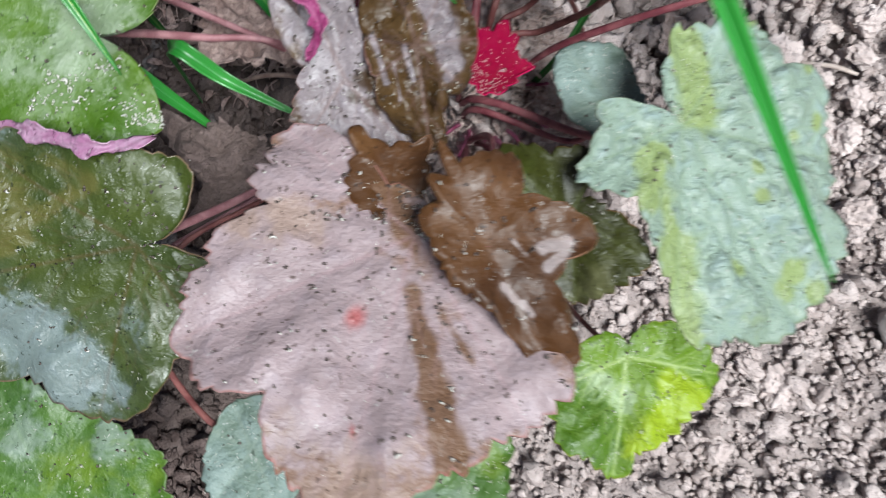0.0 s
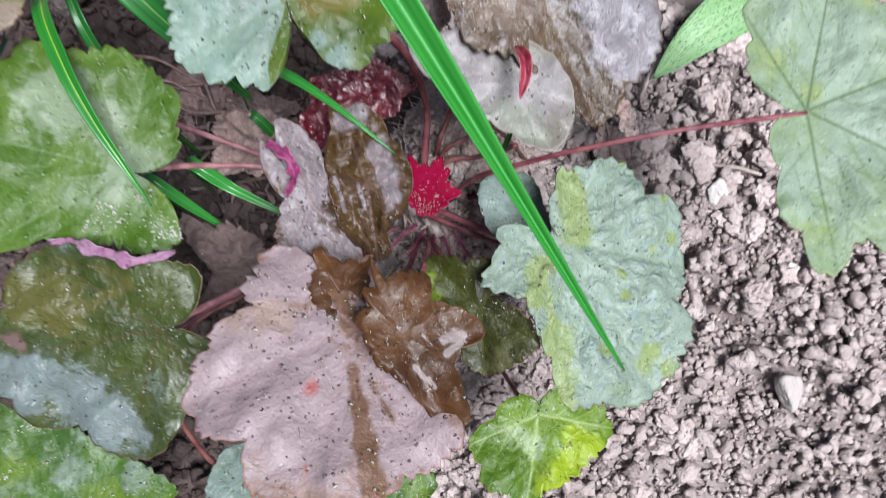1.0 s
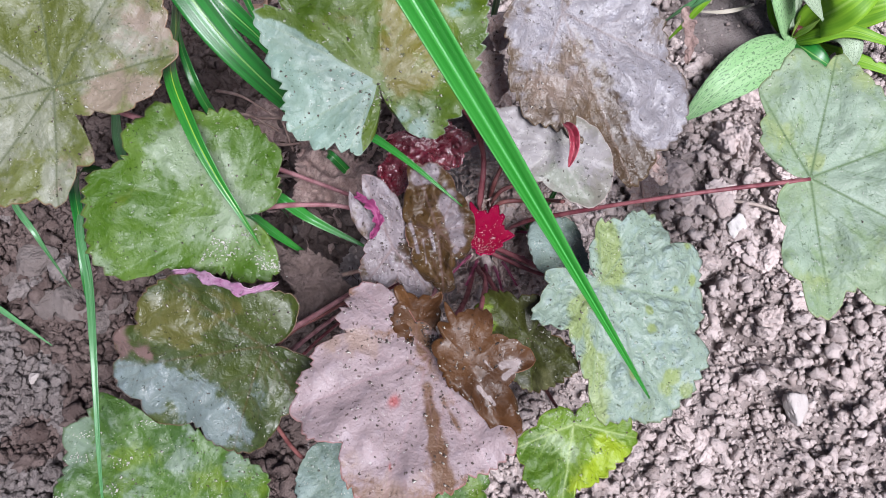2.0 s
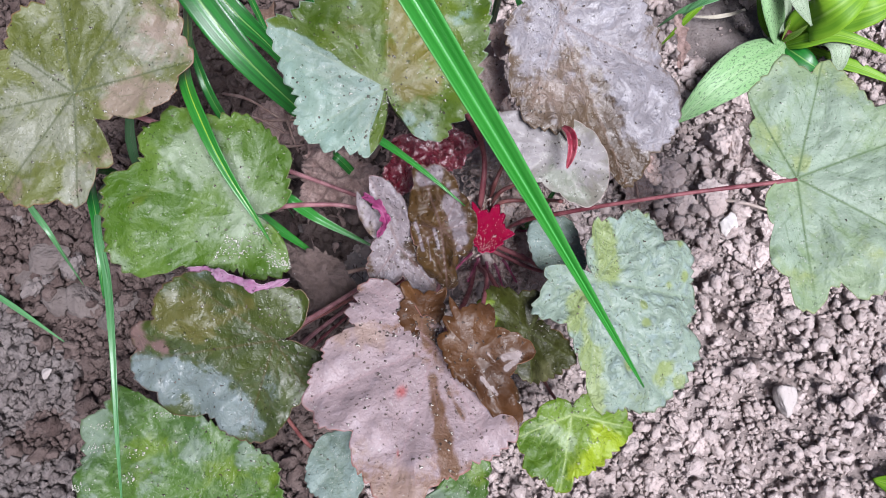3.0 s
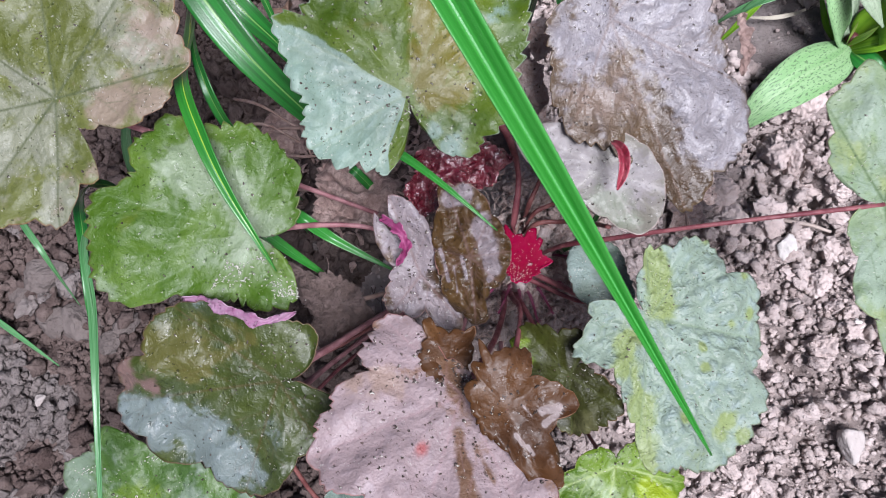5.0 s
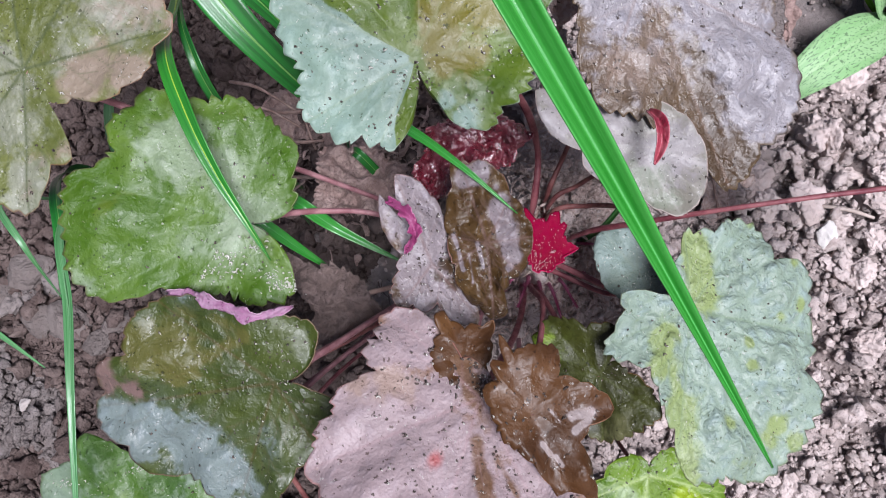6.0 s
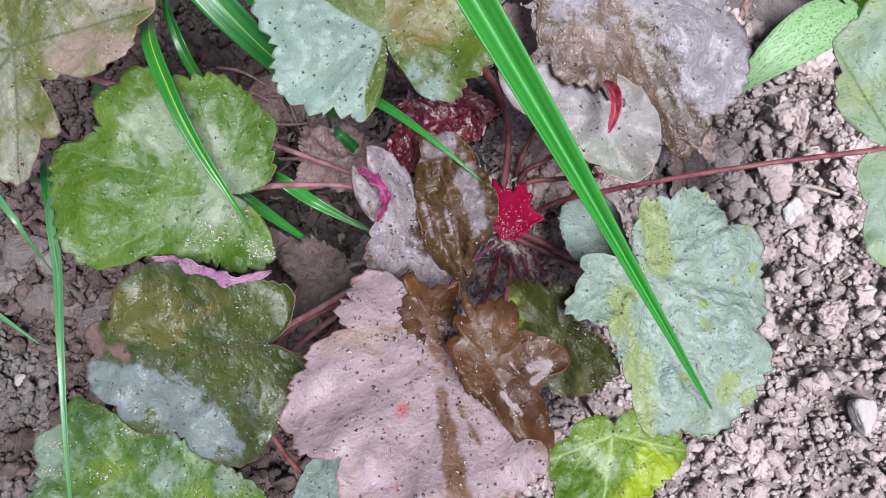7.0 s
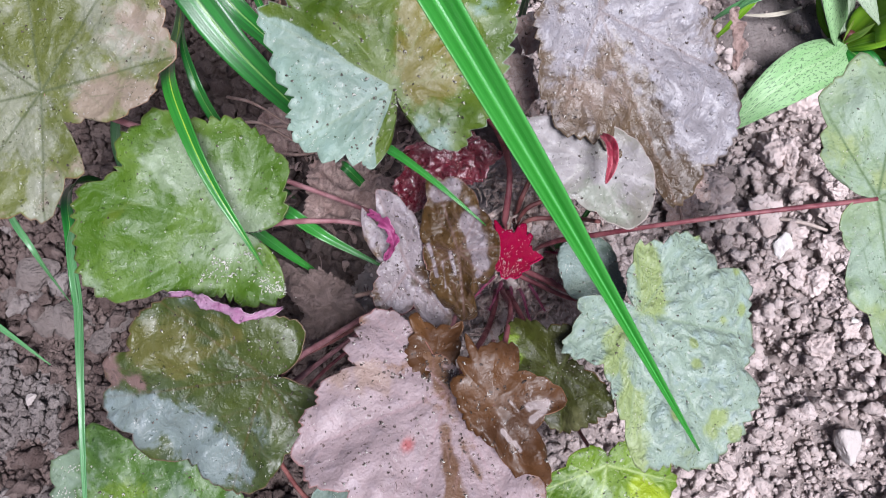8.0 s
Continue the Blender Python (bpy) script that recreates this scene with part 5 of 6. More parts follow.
blade("grass_blade", "green grass blade in the clump's shade", [(-0.095, 0.170, -0.004), (-0.0808, 0.1530, 0.088), (-0.0620, 0.1389, 0.084), (-0.0330, 0.1215, 0.076)], 0.0058, GRASS, fold=0.4, group=G)
blade("grass_blade", "thin grass blade across a folded leaf", [(-0.070, 0.205, -0.004), (-0.0550, 0.1850, 0.090), (-0.0380, 0.1640, 0.148), (-0.0206, 0.1465, 0.170), (-0.0034, 0.1298, 0.174), (0.0139, 0.1133, 0.167)], 0.0038, GRASS, fold=0.5, group=G)
blade("grass_blade", "dark grass blade low in the clump", [(-0.062, 0.190, -0.004), (-0.0539, 0.1763, 0.080), (-0.0416, 0.1652, 0.062), (-0.036, 0.160, 0.045)], 0.0045, GRASS_DARK, fold=0.3, group=G)
blade("grass_blade", "pale grass blade between two leaves", [(-0.168, 0.180, -0.004), (-0.1600, 0.1780, 0.080), (-0.1499, 0.1903, 0.120), (-0.142, 0.205, 0.125)], 0.0060, GRASS_PALE, fold=0.3, group=G)
blade("grass_blade", "short grass blade at a leaf's edge", [(0.040, 0.270, -0.004), (0.0477, 0.2464, 0.120), (0.0554, 0.2246, 0.120), (0.059, 0.215, 0.105)], 0.0050, GRASS_DARK, fold=0.3, group=G)
blade("grass_blade", "pale grey-green grass blade arching over bare soil", [(0.236, 0.300, -0.004), (0.2128, 0.2817, 0.030), (0.1848, 0.2664, 0.045), (0.1615, 0.2617, 0.040), (0.1491, 0.2635, 0.018)], 0.0050, GRASS_PALE, fold=0.4, group=G)
blade("grass_blade", "pale grey-green grass blade crossing another", [(0.228, 0.302, -0.004), (0.2025, 0.2808, 0.040), (0.1792, 0.2648, 0.052), (0.1654, 0.2605, 0.044), (0.1609, 0.2601, 0.034)], 0.0042, GRASS_PALE, fold=0.4, group=G)
blade("grass_blade", "yellow-green grass blade over bare soil", [(0.205, 0.300, -0.004), (0.1876, 0.2786, 0.040), (0.1709, 0.2629, 0.044), (0.1608, 0.2562, 0.032), (0.1503, 0.2533, 0.010)], 0.0048, WEED_GREEN, fold=0.5, group=G)
blade("straw", "dry pale straw lying on the soil", [(0.2105, 0.2737, 0.010), (0.1969, 0.2679, 0.016), (0.1843, 0.2678, 0.016), (0.1670, 0.2747, 0.010)], 0.0026, STRAW, fold=0.2, category="straw")

# ---- broad-leaved weed ----
weed = new("broadleaf_weed")
weed.location = (0.2332, 0.2522, 0.0)
tagged(weed, "fresh green broad-leaved weed growing from the soil", "weed")
WEED = [
    ("pale leaf with dark dashes", [(0.2345, 0.2508, 0.004), (0.2175, 0.2362, 0.018), (0.1955, 0.2241, 0.030), (0.1736, 0.2116, 0.030), (0.1511, 0.1980, 0.016)], 0.0275, WEED_PALE, "oval"),
    ("broad bright yellow-green leaf", [(0.2377, 0.2528, 0.004), (0.2407, 0.2527, 0.020), (0.2448, 0.2479, 0.042), (0.2575, 0.2530, 0.050), (0.2845, 0.2724, 0.044)], 0.0270, WEED_GREEN, "oval"),
    ("broad green leaf behind a brighter one", [(0.2393, 0.2515, 0.004), (0.2513, 0.2537, 0.016), (0.2670, 0.2523, 0.028), (0.2815, 0.2527, 0.034), (0.3063, 0.2629, 0.030)], 0.0220, WEED_GREEN, "oval"),
    ("spotted grey-green hanging leaf", [(0.2311, 0.2524, 0.004), (0.2244, 0.2789, 0.045), (0.2209, 0.2625, 0.060), (0.2241, 0.2498, 0.056), (0.2334, 0.2399, 0.044)], 0.0165, WEED_SPOT, "lance"),
    ("upright grey-green leaf", [(0.2284, 0.2515, 0.004), (0.2213, 0.2503, 0.025), (0.2129, 0.2574, 0.045), (0.2118, 0.2716, 0.050), (0.2172, 0.2953, 0.045)], 0.0150, WEED_PALE, "lance"),
    ("yellow-green leaf on a long base", [(0.2324, 0.2478, 0.004), (0.2386, 0.2421, 0.020), (0.2524, 0.2402, 0.028), (0.2687, 0.2320, 0.030), (0.2953, 0.2226, 0.020)], 0.0095, WEED_GREEN, "lance"),
    ("folded grey-green leaf", [(0.2371, 0.2497, 0.004), (0.2503, 0.2441, 0.018), (0.2555, 0.2344, 0.026), (0.2563, 0.2249, 0.022), (0.2556, 0.2182, 0.012)], 0.0135, WEED_SPOT, "oval"),
    ("green leaf low over the soil", [(0.2351, 0.2483, 0.004), (0.2565, 0.2326, 0.010), (0.2741, 0.2215, 0.013), (0.3002, 0.2065, 0.010)], 0.0090, WEED_GREEN, "lance"),
    ("dull dark green leaf on the soil", [(0.2319, 0.2487, 0.004), (0.2339, 0.2389, 0.012), (0.2404, 0.2305, 0.014), (0.2497, 0.2248, 0.010)], 0.0135, GRASS_DARK, "oval"),
    ("narrow green leaf", [(0.2274, 0.2516, 0.004), (0.2147, 0.2546, 0.022), (0.2110, 0.2623, 0.030), (0.2136, 0.2829, 0.028)], 0.0042, WEED_GREEN, "lance"),
    ("yellow-green young leaf", [(0.2320, 0.2511, 0.004), (0.2286, 0.2502, 0.020), (0.2263, 0.2499, 0.034)], 0.0050, LEMON, "lance"),
    ("yellow-green young leaf", [(0.2309, 0.2512, 0.004), (0.2335, 0.2466, 0.022), (0.2354, 0.2447, 0.036)], 0.0040, LEMON, "lance"),
    ("yellow-green young leaf", [(0.2336, 0.2501, 0.004), (0.2435, 0.2443, 0.022), (0.2578, 0.2421, 0.026), (0.2497, 0.2432, 0.044)], 0.0045, LEMON, "lance"),
]
for label, pts, width, mat, shape in WEED:
    blade("leaf", label, pts, width, mat, weed, fold=0.2, shape=shape, sag=0.06)
stalk("root_crown", [(0.2332, 0.2522, -0.004), (0.2332, 0.2522, 0.006), (0.2332, 0.2522, 0.013)], 0.004, 0.0025, STEM_DARK, weed, 20, seed=5, steps=8)


small_weed = new("broadleaf_weed")
small_weed.location = (0.270, -0.052, 0.0)
tagged(small_weed, "small bright green broad-leaved weed on bare soil", "weed")
for label, pts, width in [("rounded bright green leaf", [(0.269, -0.051, 0.002), (0.258, -0.042, 0.020), (0.243, -0.032, 0.024), (0.226, -0.024, 0.012)], 0.024),
                          ("rounded bright green leaf", [(0.271, -0.051, 0.002), (0.276, -0.040, 0.018), (0.284, -0.028, 0.018), (0.294, -0.018, 0.010)], 0.018),
                          ("rounded bright green leaf", [(0.270, -0.054, 0.002), (0.264, -0.068, 0.018), (0.254, -0.082, 0.016)], 0.018)]:
    blade("leaf", label, pts, width, WEED_GREEN, small_weed, fold=0.2, shape="oval", sag=0.06)


# ---- fallen and withered leaves ----
def fallen(label, x, y, lift, normal, lobes, mat, seed, crumple=4.0, category="dry leaf", name="dry_leaf"):
    ob = leaf(None, "", (x, y, ground_height(x, y) + lift), normal, lobes, mat, dip=0.2, tooth=(4.0, 1.6), wave=2.5, pucker=1.8, crumple=crumple, under=mat, seed=seed, grit=0, hairs=0, count=200, rings=22, name=name)
    n = Vector(normal).normalized()
    ex = (Vector((1, 0, 0)) - n * n.x).normalized()
    deg, reach = max(lobes, key=lambda l: l[1])
    way = (ex * math.cos(radians(deg)) + n.cross(ex) * math.sin(radians(deg))) * (reach * 0.001)
    stalk("midrib", [ob.location - way * 0.6 + n * 0.001, ob.location + n * 0.0012, ob.location + way * 0.45 + n * 0.0012, ob.location + way * 0.9 + n * 0.0004], 0.0008, 0.0003, STEM_DRY, ob, seed=seed, steps=16, sides=7)
    return tagged(ob, label, category)


fallen("crumpled brown dead leaf on shaded soil", -0.0980, 0.2300, 0.012, (0.1, 0.2, 1), [(20, 22), (75, 26), (130, 20), (200, 30), (255, 18), (320, 26)], DRY, 121, 6)
fallen("curled brown dead leaf under green leaves", -0.0640, 0.2020, 0.016, (-0.1, 0.1, 1), [(10, 24), (70, 18), (120, 26), (190, 20), (250, 24), (310, 20)], DRY, 123, 7)
fallen("torn pale dry leaf below the clump", 0.042, 0.194, 0.010, (0.2, 0.0, 1), [(30, 18), (90, 30), (150, 18), (210, 20), (270, 32), (330, 16)], DRY_PALE, 107, 6)
fallen("small pale dry leaf on soil", 0.121, 0.158, 0.006, (0.3, 0.0, 1), [(30, 12), (90, 20), (170, 10), (250, 18), (320, 12)], DRY_PALE, 109, 5)
blade("dry_leaf", "narrow dry peach-coloured leaf", [(-0.100, 0.315, 0.004), (-0.0930, 0.2880, 0.050), (-0.0880, 0.2680, 0.070), (-0.0840, 0.2520, 0.072)], 0.011, PEACH, fold=0.5, shape="lance", category="dry leaf")


for pts, width in [([(0.1215, 0.2000, 0.150), (0.1232, 0.1938, 0.146), (0.1240, 0.1860, 0.142), (0.1225, 0.1790, 0.136)], 0.006), ([(0.0985, 0.1500, 0.118), (0.1040, 0.1440, 0.116), (0.1085, 0.1390, 0.108)], 0.007),
                   ([(0.0345, 0.2200, 0.110), (0.0340, 0.2090, 0.112), (0.0365, 0.1980, 0.108)], 0.010)]:
    scrap = blade("withered_scrap", "withered reddish scrap of leaf margin", pts, width, DRY, plant, fold=0.3, shape="ragged", ripple=0.0014, steps=24)


for label, hub, normal, lobes, seed in [
        ("withered pale pinkish scrap between two leaves", (0.0333, 0.1719, 0.160), (-0.3, -0.1, 1.0), [(20, 5), (70, 11), (110, 13), (160, 8), (215, 6), (262, 13), (300, 9)], 131),
        ("withered greyish-beige scrap between two leaves", (0.0382, 0.1907, 0.165), (0.1, -0.3, 1.0), [(30, 8), (80, 8), (140, 8), (200, 6), (260, 9), (320, 7)], 133),
        ("papery beige withered scrap at a leaf's edge", (0.1162, 0.1494, 0.080), (0.3, 0.1, 1.0), [(10, 5), (80, 9), (150, 4), (220, 7), (280, 10), (330, 5)], 135)]:
    leaf(plant, label, hub, normal, lobes, DRY_PALE, dip=0.1, tooth=(3.0, 0.8), wave=1.5, pucker=1.2, crumple=3.0, under=DRY_PALE, seed=seed, grit=6, hairs=0, count=160, rings=16, name="withered_scrap")


def litter(name, label, spots, number, mat, seed, lift=0.010):
    """Small curled flakes and fibres of dead leaf, as one mesh."""
    r = random.Random(seed)
    verts, faces = [], []
    for k in range(number):
        cx, cy, spread = spots[k % len(spots)]
        x, y = r.gauss(cx, spread), r.gauss(cy, spread)
        a, long = r.uniform(0, 6.283), r.uniform(0.004, 0.013)
        wide = r.choice([0.0005, 0.0006, 0.0008, 0.002, 0.0035])
        z = ground_height(x, y) + r.uniform(0.002, lift)
        tilt, bend = r.uniform(-0.4, 0.4), r.uniform(-0.8, 0.8)
        b = len(verts)
        for i in range(5):
            u = i / 4 - 0.5
            d = Vector((math.cos(a + bend * u), math.sin(a + bend * u), 0))
            c = Vector((x, y, z)) + d * (u * long) + Vector((0, 0, tilt * u * long + 0.6 * wide * math.cos(3 * u)))
            half = 0.5 * wide * (1 - 1.4 * abs(u)) * r.uniform(0.7, 1.2) + 0.0001
            side = Vector((-d.y, d.x, r.uniform(-0.3, 0.3)))
            verts += [c + side * half, c - side * half]
        faces += [(b + 2 * i, b + 2 * i + 1, b + 2 * i + 3, b + 2 * i + 2) for i in range(4)]
    ob = mesh_object(name, verts, faces, [mat])
    thicken(ob, 0.0003)
    return tagged(ob, label, "plant litter", kind="stuff")


litter("leaf_litter", "brown shreds of dead leaf and fibres on soil", [(-0.040, 0.188, 0.014), (-0.090, 0.218, 0.016), (-0.065, 0.185, 0.016), (-0.020, 0.200, 0.012)], 420, DRY, 301)
litter("leaf_litter", "pale shreds of dead leaf round the crown", [(0.036, 0.158, 0.012), (0.045, 0.136, 0.012), (0.020, 0.108, 0.012), (0.050, 0.110, 0.012), (0.055, 0.150, 0.012)], 1300, DRY_PALE, 302, 0.008)
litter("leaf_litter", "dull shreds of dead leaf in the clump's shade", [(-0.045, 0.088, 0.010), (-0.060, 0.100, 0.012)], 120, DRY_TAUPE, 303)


# dry stalks lying under the clump
for i, line in enumerate([[(0.176, 0.148, 0.006), (0.188, 0.143, 0.010), (0.200, 0.1385, 0.007)], [(0.222, 0.262, 0.008), (0.219, 0.255, 0.011), (0.226, 0.247, 0.007)], [(0.144, 0.190, 0.008), (0.152, 0.204, 0.012), (0.160, 0.214, 0.008)]]):
    ob = stalk("twig", line, 0.0013, 0.0008, STEM_PALE, None, 0, seed=70 + i, steps=14)
    tagged(ob, "short pale dry twig lying on soil", "twig", "twigs on the soil")
DEAD = [
    [(-0.134, 0.254, 0.012), (-0.115, 0.243, 0.022), (-0.094, 0.229, 0.014)],
    [(-0.130, 0.236, 0.012), (-0.112, 0.231, 0.020), (-0.092, 0.219, 0.014)],
    [(-0.104, 0.214, 0.014), (-0.088, 0.208, 0.022), (-0.074, 0.212, 0.014)],
    [(-0.094, 0.236, 0.012), (-0.090, 0.222, 0.022), (-0.086, 0.206, 0.014)],
    [(-0.100, 0.190, 0.020), (-0.070, 0.180, 0.034), (-0.040, 0.160, 0.045), (0.004, 0.138, 0.030)],
    [(-0.085, 0.205, 0.014), (-0.062, 0.188, 0.036), (-0.035, 0.172, 0.050), (0.006, 0.142, 0.030)],
    [(-0.078, 0.168, 0.018), (-0.055, 0.160, 0.040), (-0.030, 0.148, 0.052), (0.002, 0.132, 0.030)],
    [(-0.062, 0.092, 0.024), (-0.045, 0.100, 0.050), (-0.020, 0.112, 0.060), (0.008, 0.124, 0.030)],
    [(-0.110, 0.232, 0.012), (-0.085, 0.226, 0.020), (-0.060, 0.222, 0.014)],
    [(0.048, 0.172, 0.016), (0.038, 0.160, 0.040), (0.028, 0.142, 0.040), (0.022, 0.130, 0.024)],
]
for i, line in enumerate(DEAD):
    line = [(x, y, z if z > ground_height(x, y) + 0.001 else ground_height(x, y) + 0.0012) for x, y, z in line]
    ob = stalk("dry_stalk", line, 0.0011, 0.0007, STEM_DRY, None, 0, seed=40 + i)
    tagged(ob, "thin dry brown leaf stalk lying on soil", "dry stalk", "dry stalks under the clump")


# ---- soil pieces ----
def lump(seed, level, rough=0.10, flat=0.8, planes=11, unit=1.0):
    """One clod: a broken, faceted lump of about unit radius."""
    bm = bmesh.new()
    bmesh.ops.create_icosphere(bm, subdivisions=level, radius=1.0)
    r = random.Random(seed)
    cuts = []
    for _ in range(planes):
        z, a = r.uniform(-1, 1), r.uniform(0, 6.283)
        k = math.sqrt(1 - z * z)
        cuts.append((Vector((k * math.cos(a), k * math.sin(a), z)), r.uniform(0.55, 0.95)))
    off = Vector((seed * 3.7, seed * 1.3, seed * 2.1))
    for v in bm.verts:
        d = v.co.normalized()
        s = 1.15
        for n, h in cuts:
            if d.dot(n) > 0.2:
                s = min(s, h / d.dot(n))
        s *= 1 + rough * noise.noise(d * 2.6 + off) + 0.6 * rough * noise.noise(d * 6.5 + off)
        if level > 3:
            s *= 1 + 0.16 * rough * noise.noise(d * 13 + off) + 0.07 * rough * noise.noise(d * 27 + off)
        v.co = Vector((d.x * s, d.y * s * 0.9, d.z * s * flat))
    bmesh.ops.scale(bm, vec=(unit, unit, unit), verts=bm.verts)
    me = bpy.data.meshes.new("clod")
    bm.to_mesh(me)
    bm.free()
    return me


def pebble(label, x, y, size, mat, seed, stretch=(1, 1, 1), turn=0.0, category="pebble", name="pebble"):
    me = lump(seed, 3 if mat is STONE else 4, 0.12, 0.8, 9 if mat is STONE else 16, 0.008)
    me.polygons.foreach_set("use_smooth", [mat is not STONE] * len(me.polygons))
    me.materials.append(mat)
    ob = new(name, me)
    ob.location = (x, y, ground_height(x, y) + 0.0015 + size * 0.75 * stretch[2])
    ob.scale = [size / 0.008 * s for s in stretch]
    ob.rotation_euler = (0.1, 0.15, radians(turn))
    return tagged(ob, label, category)


pebble("whitish angular pebble on soil", 0.1750, 0.1325, 0.0078, WHITE, 1, (1, 1.1, 0.9), 20)
pebble("tiny whitish pebble on soil", 0.2036, 0.0864, 0.0034, WHITE, 8, (1, 1, 0.9), 0)
pebble("oval pale clod standing proud of the soil", 0.1878, 0.0262, 0.0086, PEBBLE, 2, (0.85, 1.45, 1.0), -5)
pebble("rounded pale pebble on soil", 0.2470, 0.0290, 0.0080, PEBBLE, 3, (0.9, 1.2, 1.0), 15)
for x, y, size, stretch, turn in [(-0.2447, 0.1281, 0.0088, (1.0, 1.1, 0.9), 30), (-0.2268, 0.1246, 0.0118, (1.0, 1.1, 0.8), -20), (-0.2510, 0.1570, 0.0115, (1.1, 0.9, 0.7), 10),
                                  (-0.2000, 0.1220, 0.0072, (1.2, 0.9, 0.7), 50), (-0.2106, 0.1124, 0.0070, (1.0, 1.0, 0.7), 5), (-0.2688, 0.1467, 0.0070, (1.1, 0.9, 0.7), 70)]:
    ob = pebble("hard grey-brown clod beside the crust", x, y, size, STONE, int(size * 10000), stretch, turn, "clod", "dry_clod")
    tagged(ob, group="hard clods by the crust")
pebble("small pale pebble pressed into the crust", -0.2500, 0.0840, 0.0038, PEBBLE, 7, (1.2, 0.9, 0.7), 40)

CLODS = [lump(20 + i, 3, 0.34, 0.85, 13, 0.005) for i in range(14)]
BIG_CLODS = [lump(60 + i, 5, 0.26, 0.8, 10, 0.005) for i in range(5)]
for me in BIG_CLODS:
    me.materials.append(SOIL)
    me.polygons.foreach_set("use_smooth", [True] * len(me.polygons))
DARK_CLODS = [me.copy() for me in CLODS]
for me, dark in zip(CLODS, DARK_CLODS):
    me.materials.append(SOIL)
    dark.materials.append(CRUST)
rng = random.Random(7)


placed = 0
while placed < 290:
    x, y = (rng.uniform(0.05, 0.31), rng.uniform(-0.06, 0.30)) if placed < 230 else (rng.uniform(-0.31, -0.08), rng.uniform(0.0, 0.33))
    if on_crust(x, y) or trodden(x, y) > 0.3:
        continue
    big = rng.random() ** 2.6
    size = 0.0032 + 0.0062 * big
    if 0.13 < x < 0.22 and 0.145 < y < 0.215:
        size *= 1.7
    ob = new("soil_clod", DARK_CLODS[placed % 14] if on_darker_soil(x, y) else BIG_CLODS[placed % 5] if size > 0.008 else CLODS[placed % 14])
    ob.parent = ground
    ob.location = (x, y, ground_height(x, y) + size * 0.3)
    ob.rotation_euler = [rng.uniform(0, 6.28) for _ in range(3)]
    ob.scale = [size / 0.005 * rng.uniform(0.75, 1.25) for _ in range(3)]
    placed += 1


def near_line(x, y, ax, ay, bx, by):
    u = max(0.0, min(1.0, ((x - ax) * (bx - ax) + (y - ay) * (by - ay)) / ((bx - ax) ** 2 + (by - ay) ** 2)))
    return math.hypot(x - ax - u * (bx - ax), y - ay - u * (by - ay))


def crumbs(name, count, small, large, level, seed, box, label, mat, power=2.2):
    """Loose crumbs of soil over a stretch of ground, as one mesh."""
    r = np.random.default_rng(seed)
    kinds = []
    for i in range(8):
        me = lump(200 + seed * 10 + i, level, 0.62, 0.9, 8)
        kinds.append((np.array([v.co[:] for v in me.vertices]), np.array([p.vertices[:] for p in me.polygons])))
        bpy.data.meshes.remove(me)
    allv, allf, base = [], [], 0
    for i in range(count):
        x, y = r.uniform(box[0], box[1]), r.uniform(box[2], box[3])
        if on_crust(x, y) != (mat is CRUST) or r.random() < (1.0 if level > 1 else 0.9) * trodden(x, y):
            continue
        if mat is not CRUST and on_darker_soil(x, y) != (mat is DARKER_SOIL):
            continue
        hidden = -0.15 < x < 0.015 and 0.03 < y < 0.20
        if hidden and r.random() > 0.5:
            continue
        size = small + (large - small) * r.random() ** power
        if any(abs(x - ax) < 0.06 and abs(y - ay) < 0.06 and near_line(x, y, ax, ay, bx, by) < 0.002 for (ax, ay), (bx, by), _ in CRACKS) and size > 0.0019:
            continue
        v, f = kinds[i % 8]
        q = Euler(r.uniform(0, 6.28, 3)).to_matrix()
        m = np.array(q) @ np.diag(size * r.uniform(0.7, 1.3, 3))
        allv.append(v @ m.T + np.array([x, y, ground_height(x, y) + size * (0.1 + 1.5 * r.random())]))
        allf.append(f + base)
        base += len(v)
    me = bpy.data.meshes.new(name)
    me.from_pydata(np.concatenate(allv).tolist(), [], np.concatenate(allf).tolist())
    me.materials.append(mat)
    me.polygons.foreach_set("use_smooth", [True] * len(me.polygons))
    return tagged(new(name, me), label, "soil crumbs", kind="stuff")


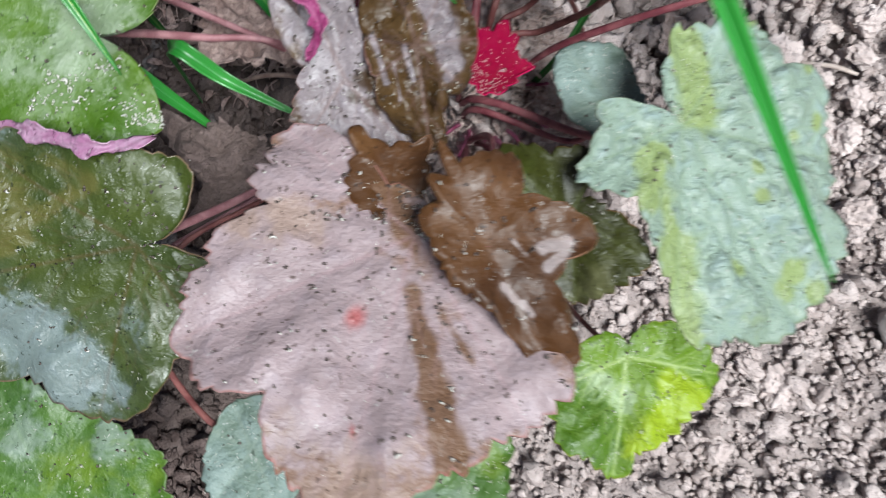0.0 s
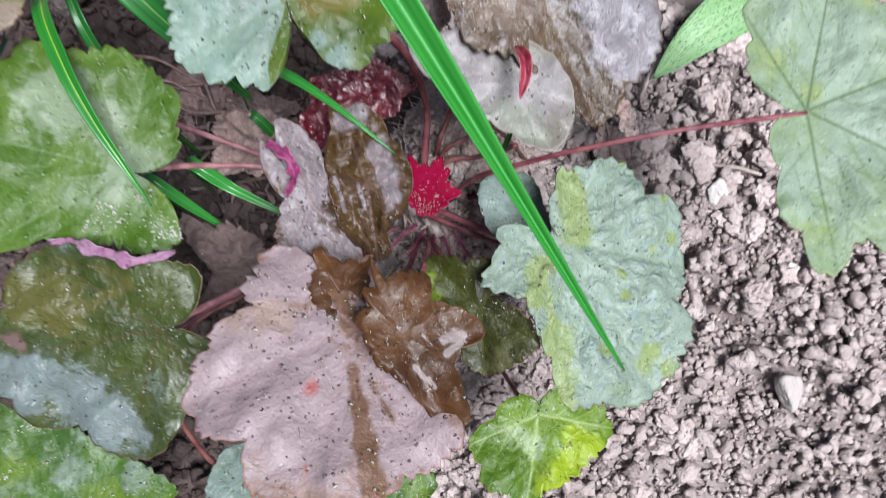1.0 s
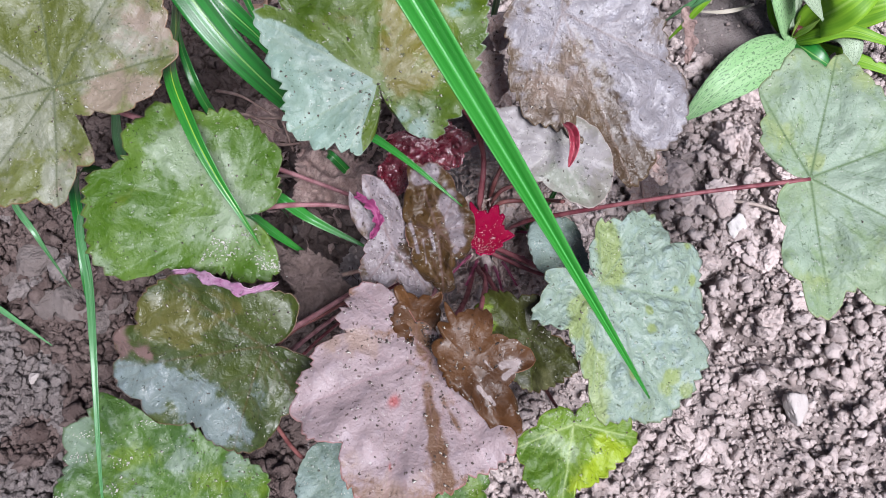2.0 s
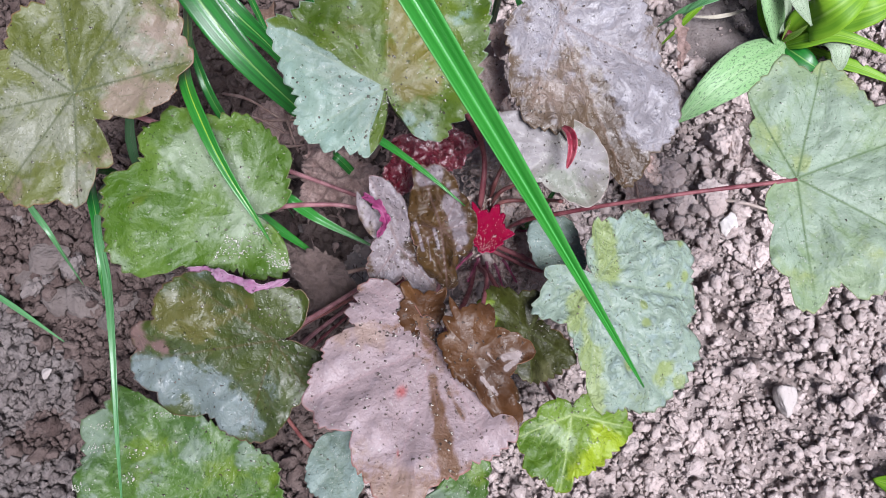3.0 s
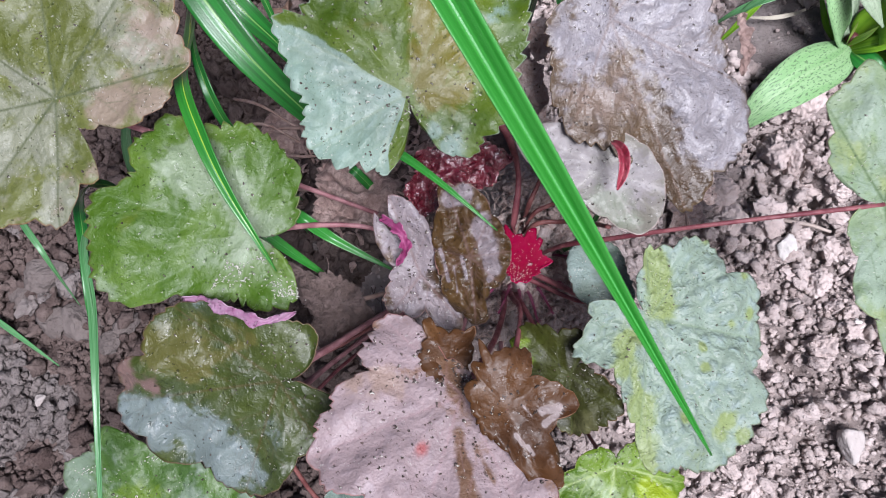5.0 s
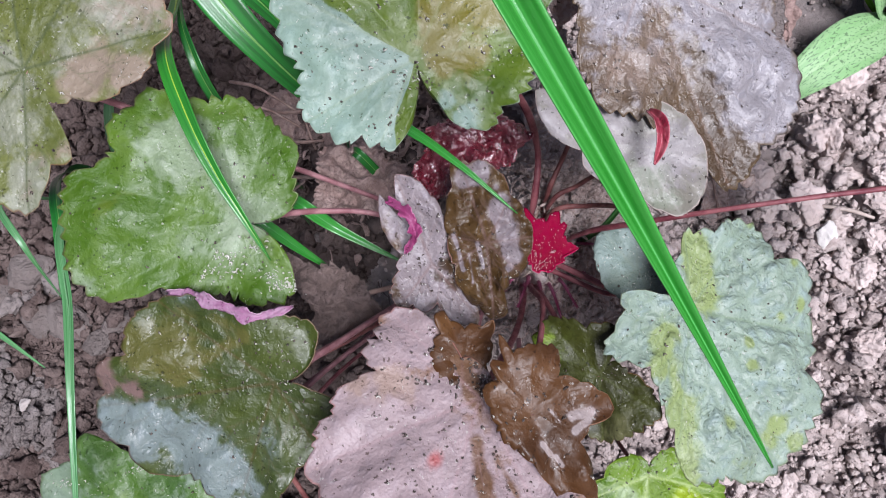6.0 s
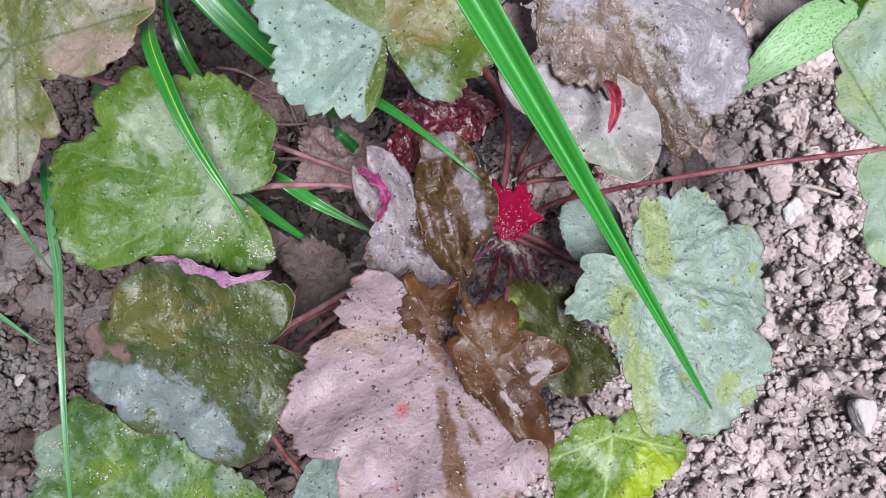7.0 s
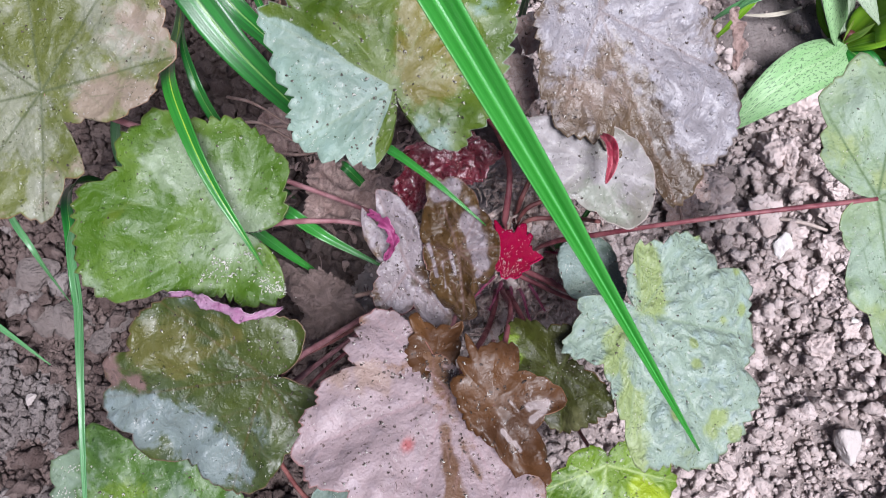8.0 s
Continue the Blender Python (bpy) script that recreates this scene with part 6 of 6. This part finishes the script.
RIGHT, LEFT = (-0.12, 0.34, -0.08, 0.40), (-0.33, 0.02, -0.05, 0.40)
crumbs("soil_crumbs", 25000, 0.0008, 0.0027, 1, 1, RIGHT, "loose fine crumbs of pale dry soil", SOIL)
crumbs("soil_lumps", 7000, 0.0016, 0.0052, 2, 2, RIGHT, "loose small lumps of pale dry soil", SOIL, 2.4)
crumbs("damp_soil_crumbs", 16000, 0.0008, 0.0028, 1, 3, LEFT, "loose fine crumbs of darker soil", DARKER_SOIL)
crumbs("damp_soil_lumps", 3800, 0.0020, 0.0062, 2, 4, LEFT, "loose small lumps of darker soil", DARKER_SOIL, 1.6)

# specks of soil and pale dust on the leaves
r = np.random.default_rng(5)


crumbs("crust_crumbs", 3600, 0.0007, 0.0042, 2, 7, (-0.33, -0.20, -0.05, 0.13), "grey crumbs pressed into the soil crust", CRUST, 2.6)


def specks(name, places, mat, label, category, least, more, bend):
    """Tiny bent crumbs and fibres lying on the leaves, as one mesh."""
    allv, allf = [], []
    for i, (p, n) in enumerate(places):
        e = (Vector((1, 0, 0)) - n * n.x).normalized()
        f = n.cross(e)
        way, thick = r.uniform(0, 6.28), least + more * r.random() * r.random()
        long, curve = thick * r.uniform(2.4, 6.0), bend * r.uniform(-1, 1)
        base = len(allv)
        for k in range(5):
            u = k / 4 - 0.5
            d = e * math.cos(way + curve * u) + f * math.sin(way + curve * u)
            g = n.cross(d)
            c = p + d * (u * long) + g * (curve * (u * u - 0.1) * long * 0.6) + n * (thick * (0.5 + 0.5 * math.cos(4 * u)))
            w = thick * (1.05 - 1.5 * u * u)
            allv += [c + g * w, c + n * (w * 0.9), c - g * w]
        for k in range(4):
            o = base + 3 * k
            allf += [(o, o + 1, o + 4, o + 3), (o + 1, o + 2, o + 5, o + 4), (o + 2, o, o + 3, o + 5)]
        allf += [(base, base + 2, base + 1), (base + 12, base + 13, base + 14)]
    ob = mesh_object(name, allv, allf, [mat])
    return tagged(ob, label, category, kind="stuff")


# pale pieces stand as bright glints beside every fourth dark speck
BRIGHT_AT = [(p + Vector((0.0005, -0.0004, 0.0001)), n) for i, (p, n) in enumerate(GRIT_AT) if i % 4 == 0]
specks("soil_specks", GRIT_AT, GRIT, "dark specks of soil splashed over the leaves", "soil specks", 0.00016, 0.00022, 2.4)
specks("pale_specks", BRIGHT_AT, HAIR, "tiny pale hairs and grains set as bright glints beside dark specks on leaves", "leaf specks", 0.00014, 0.00020, 2.0)
specks("pale_dust", DUST_AT, HAIR, "pale crusty dust on two green leaves", "dust", 0.00012, 0.00030, 2.5)
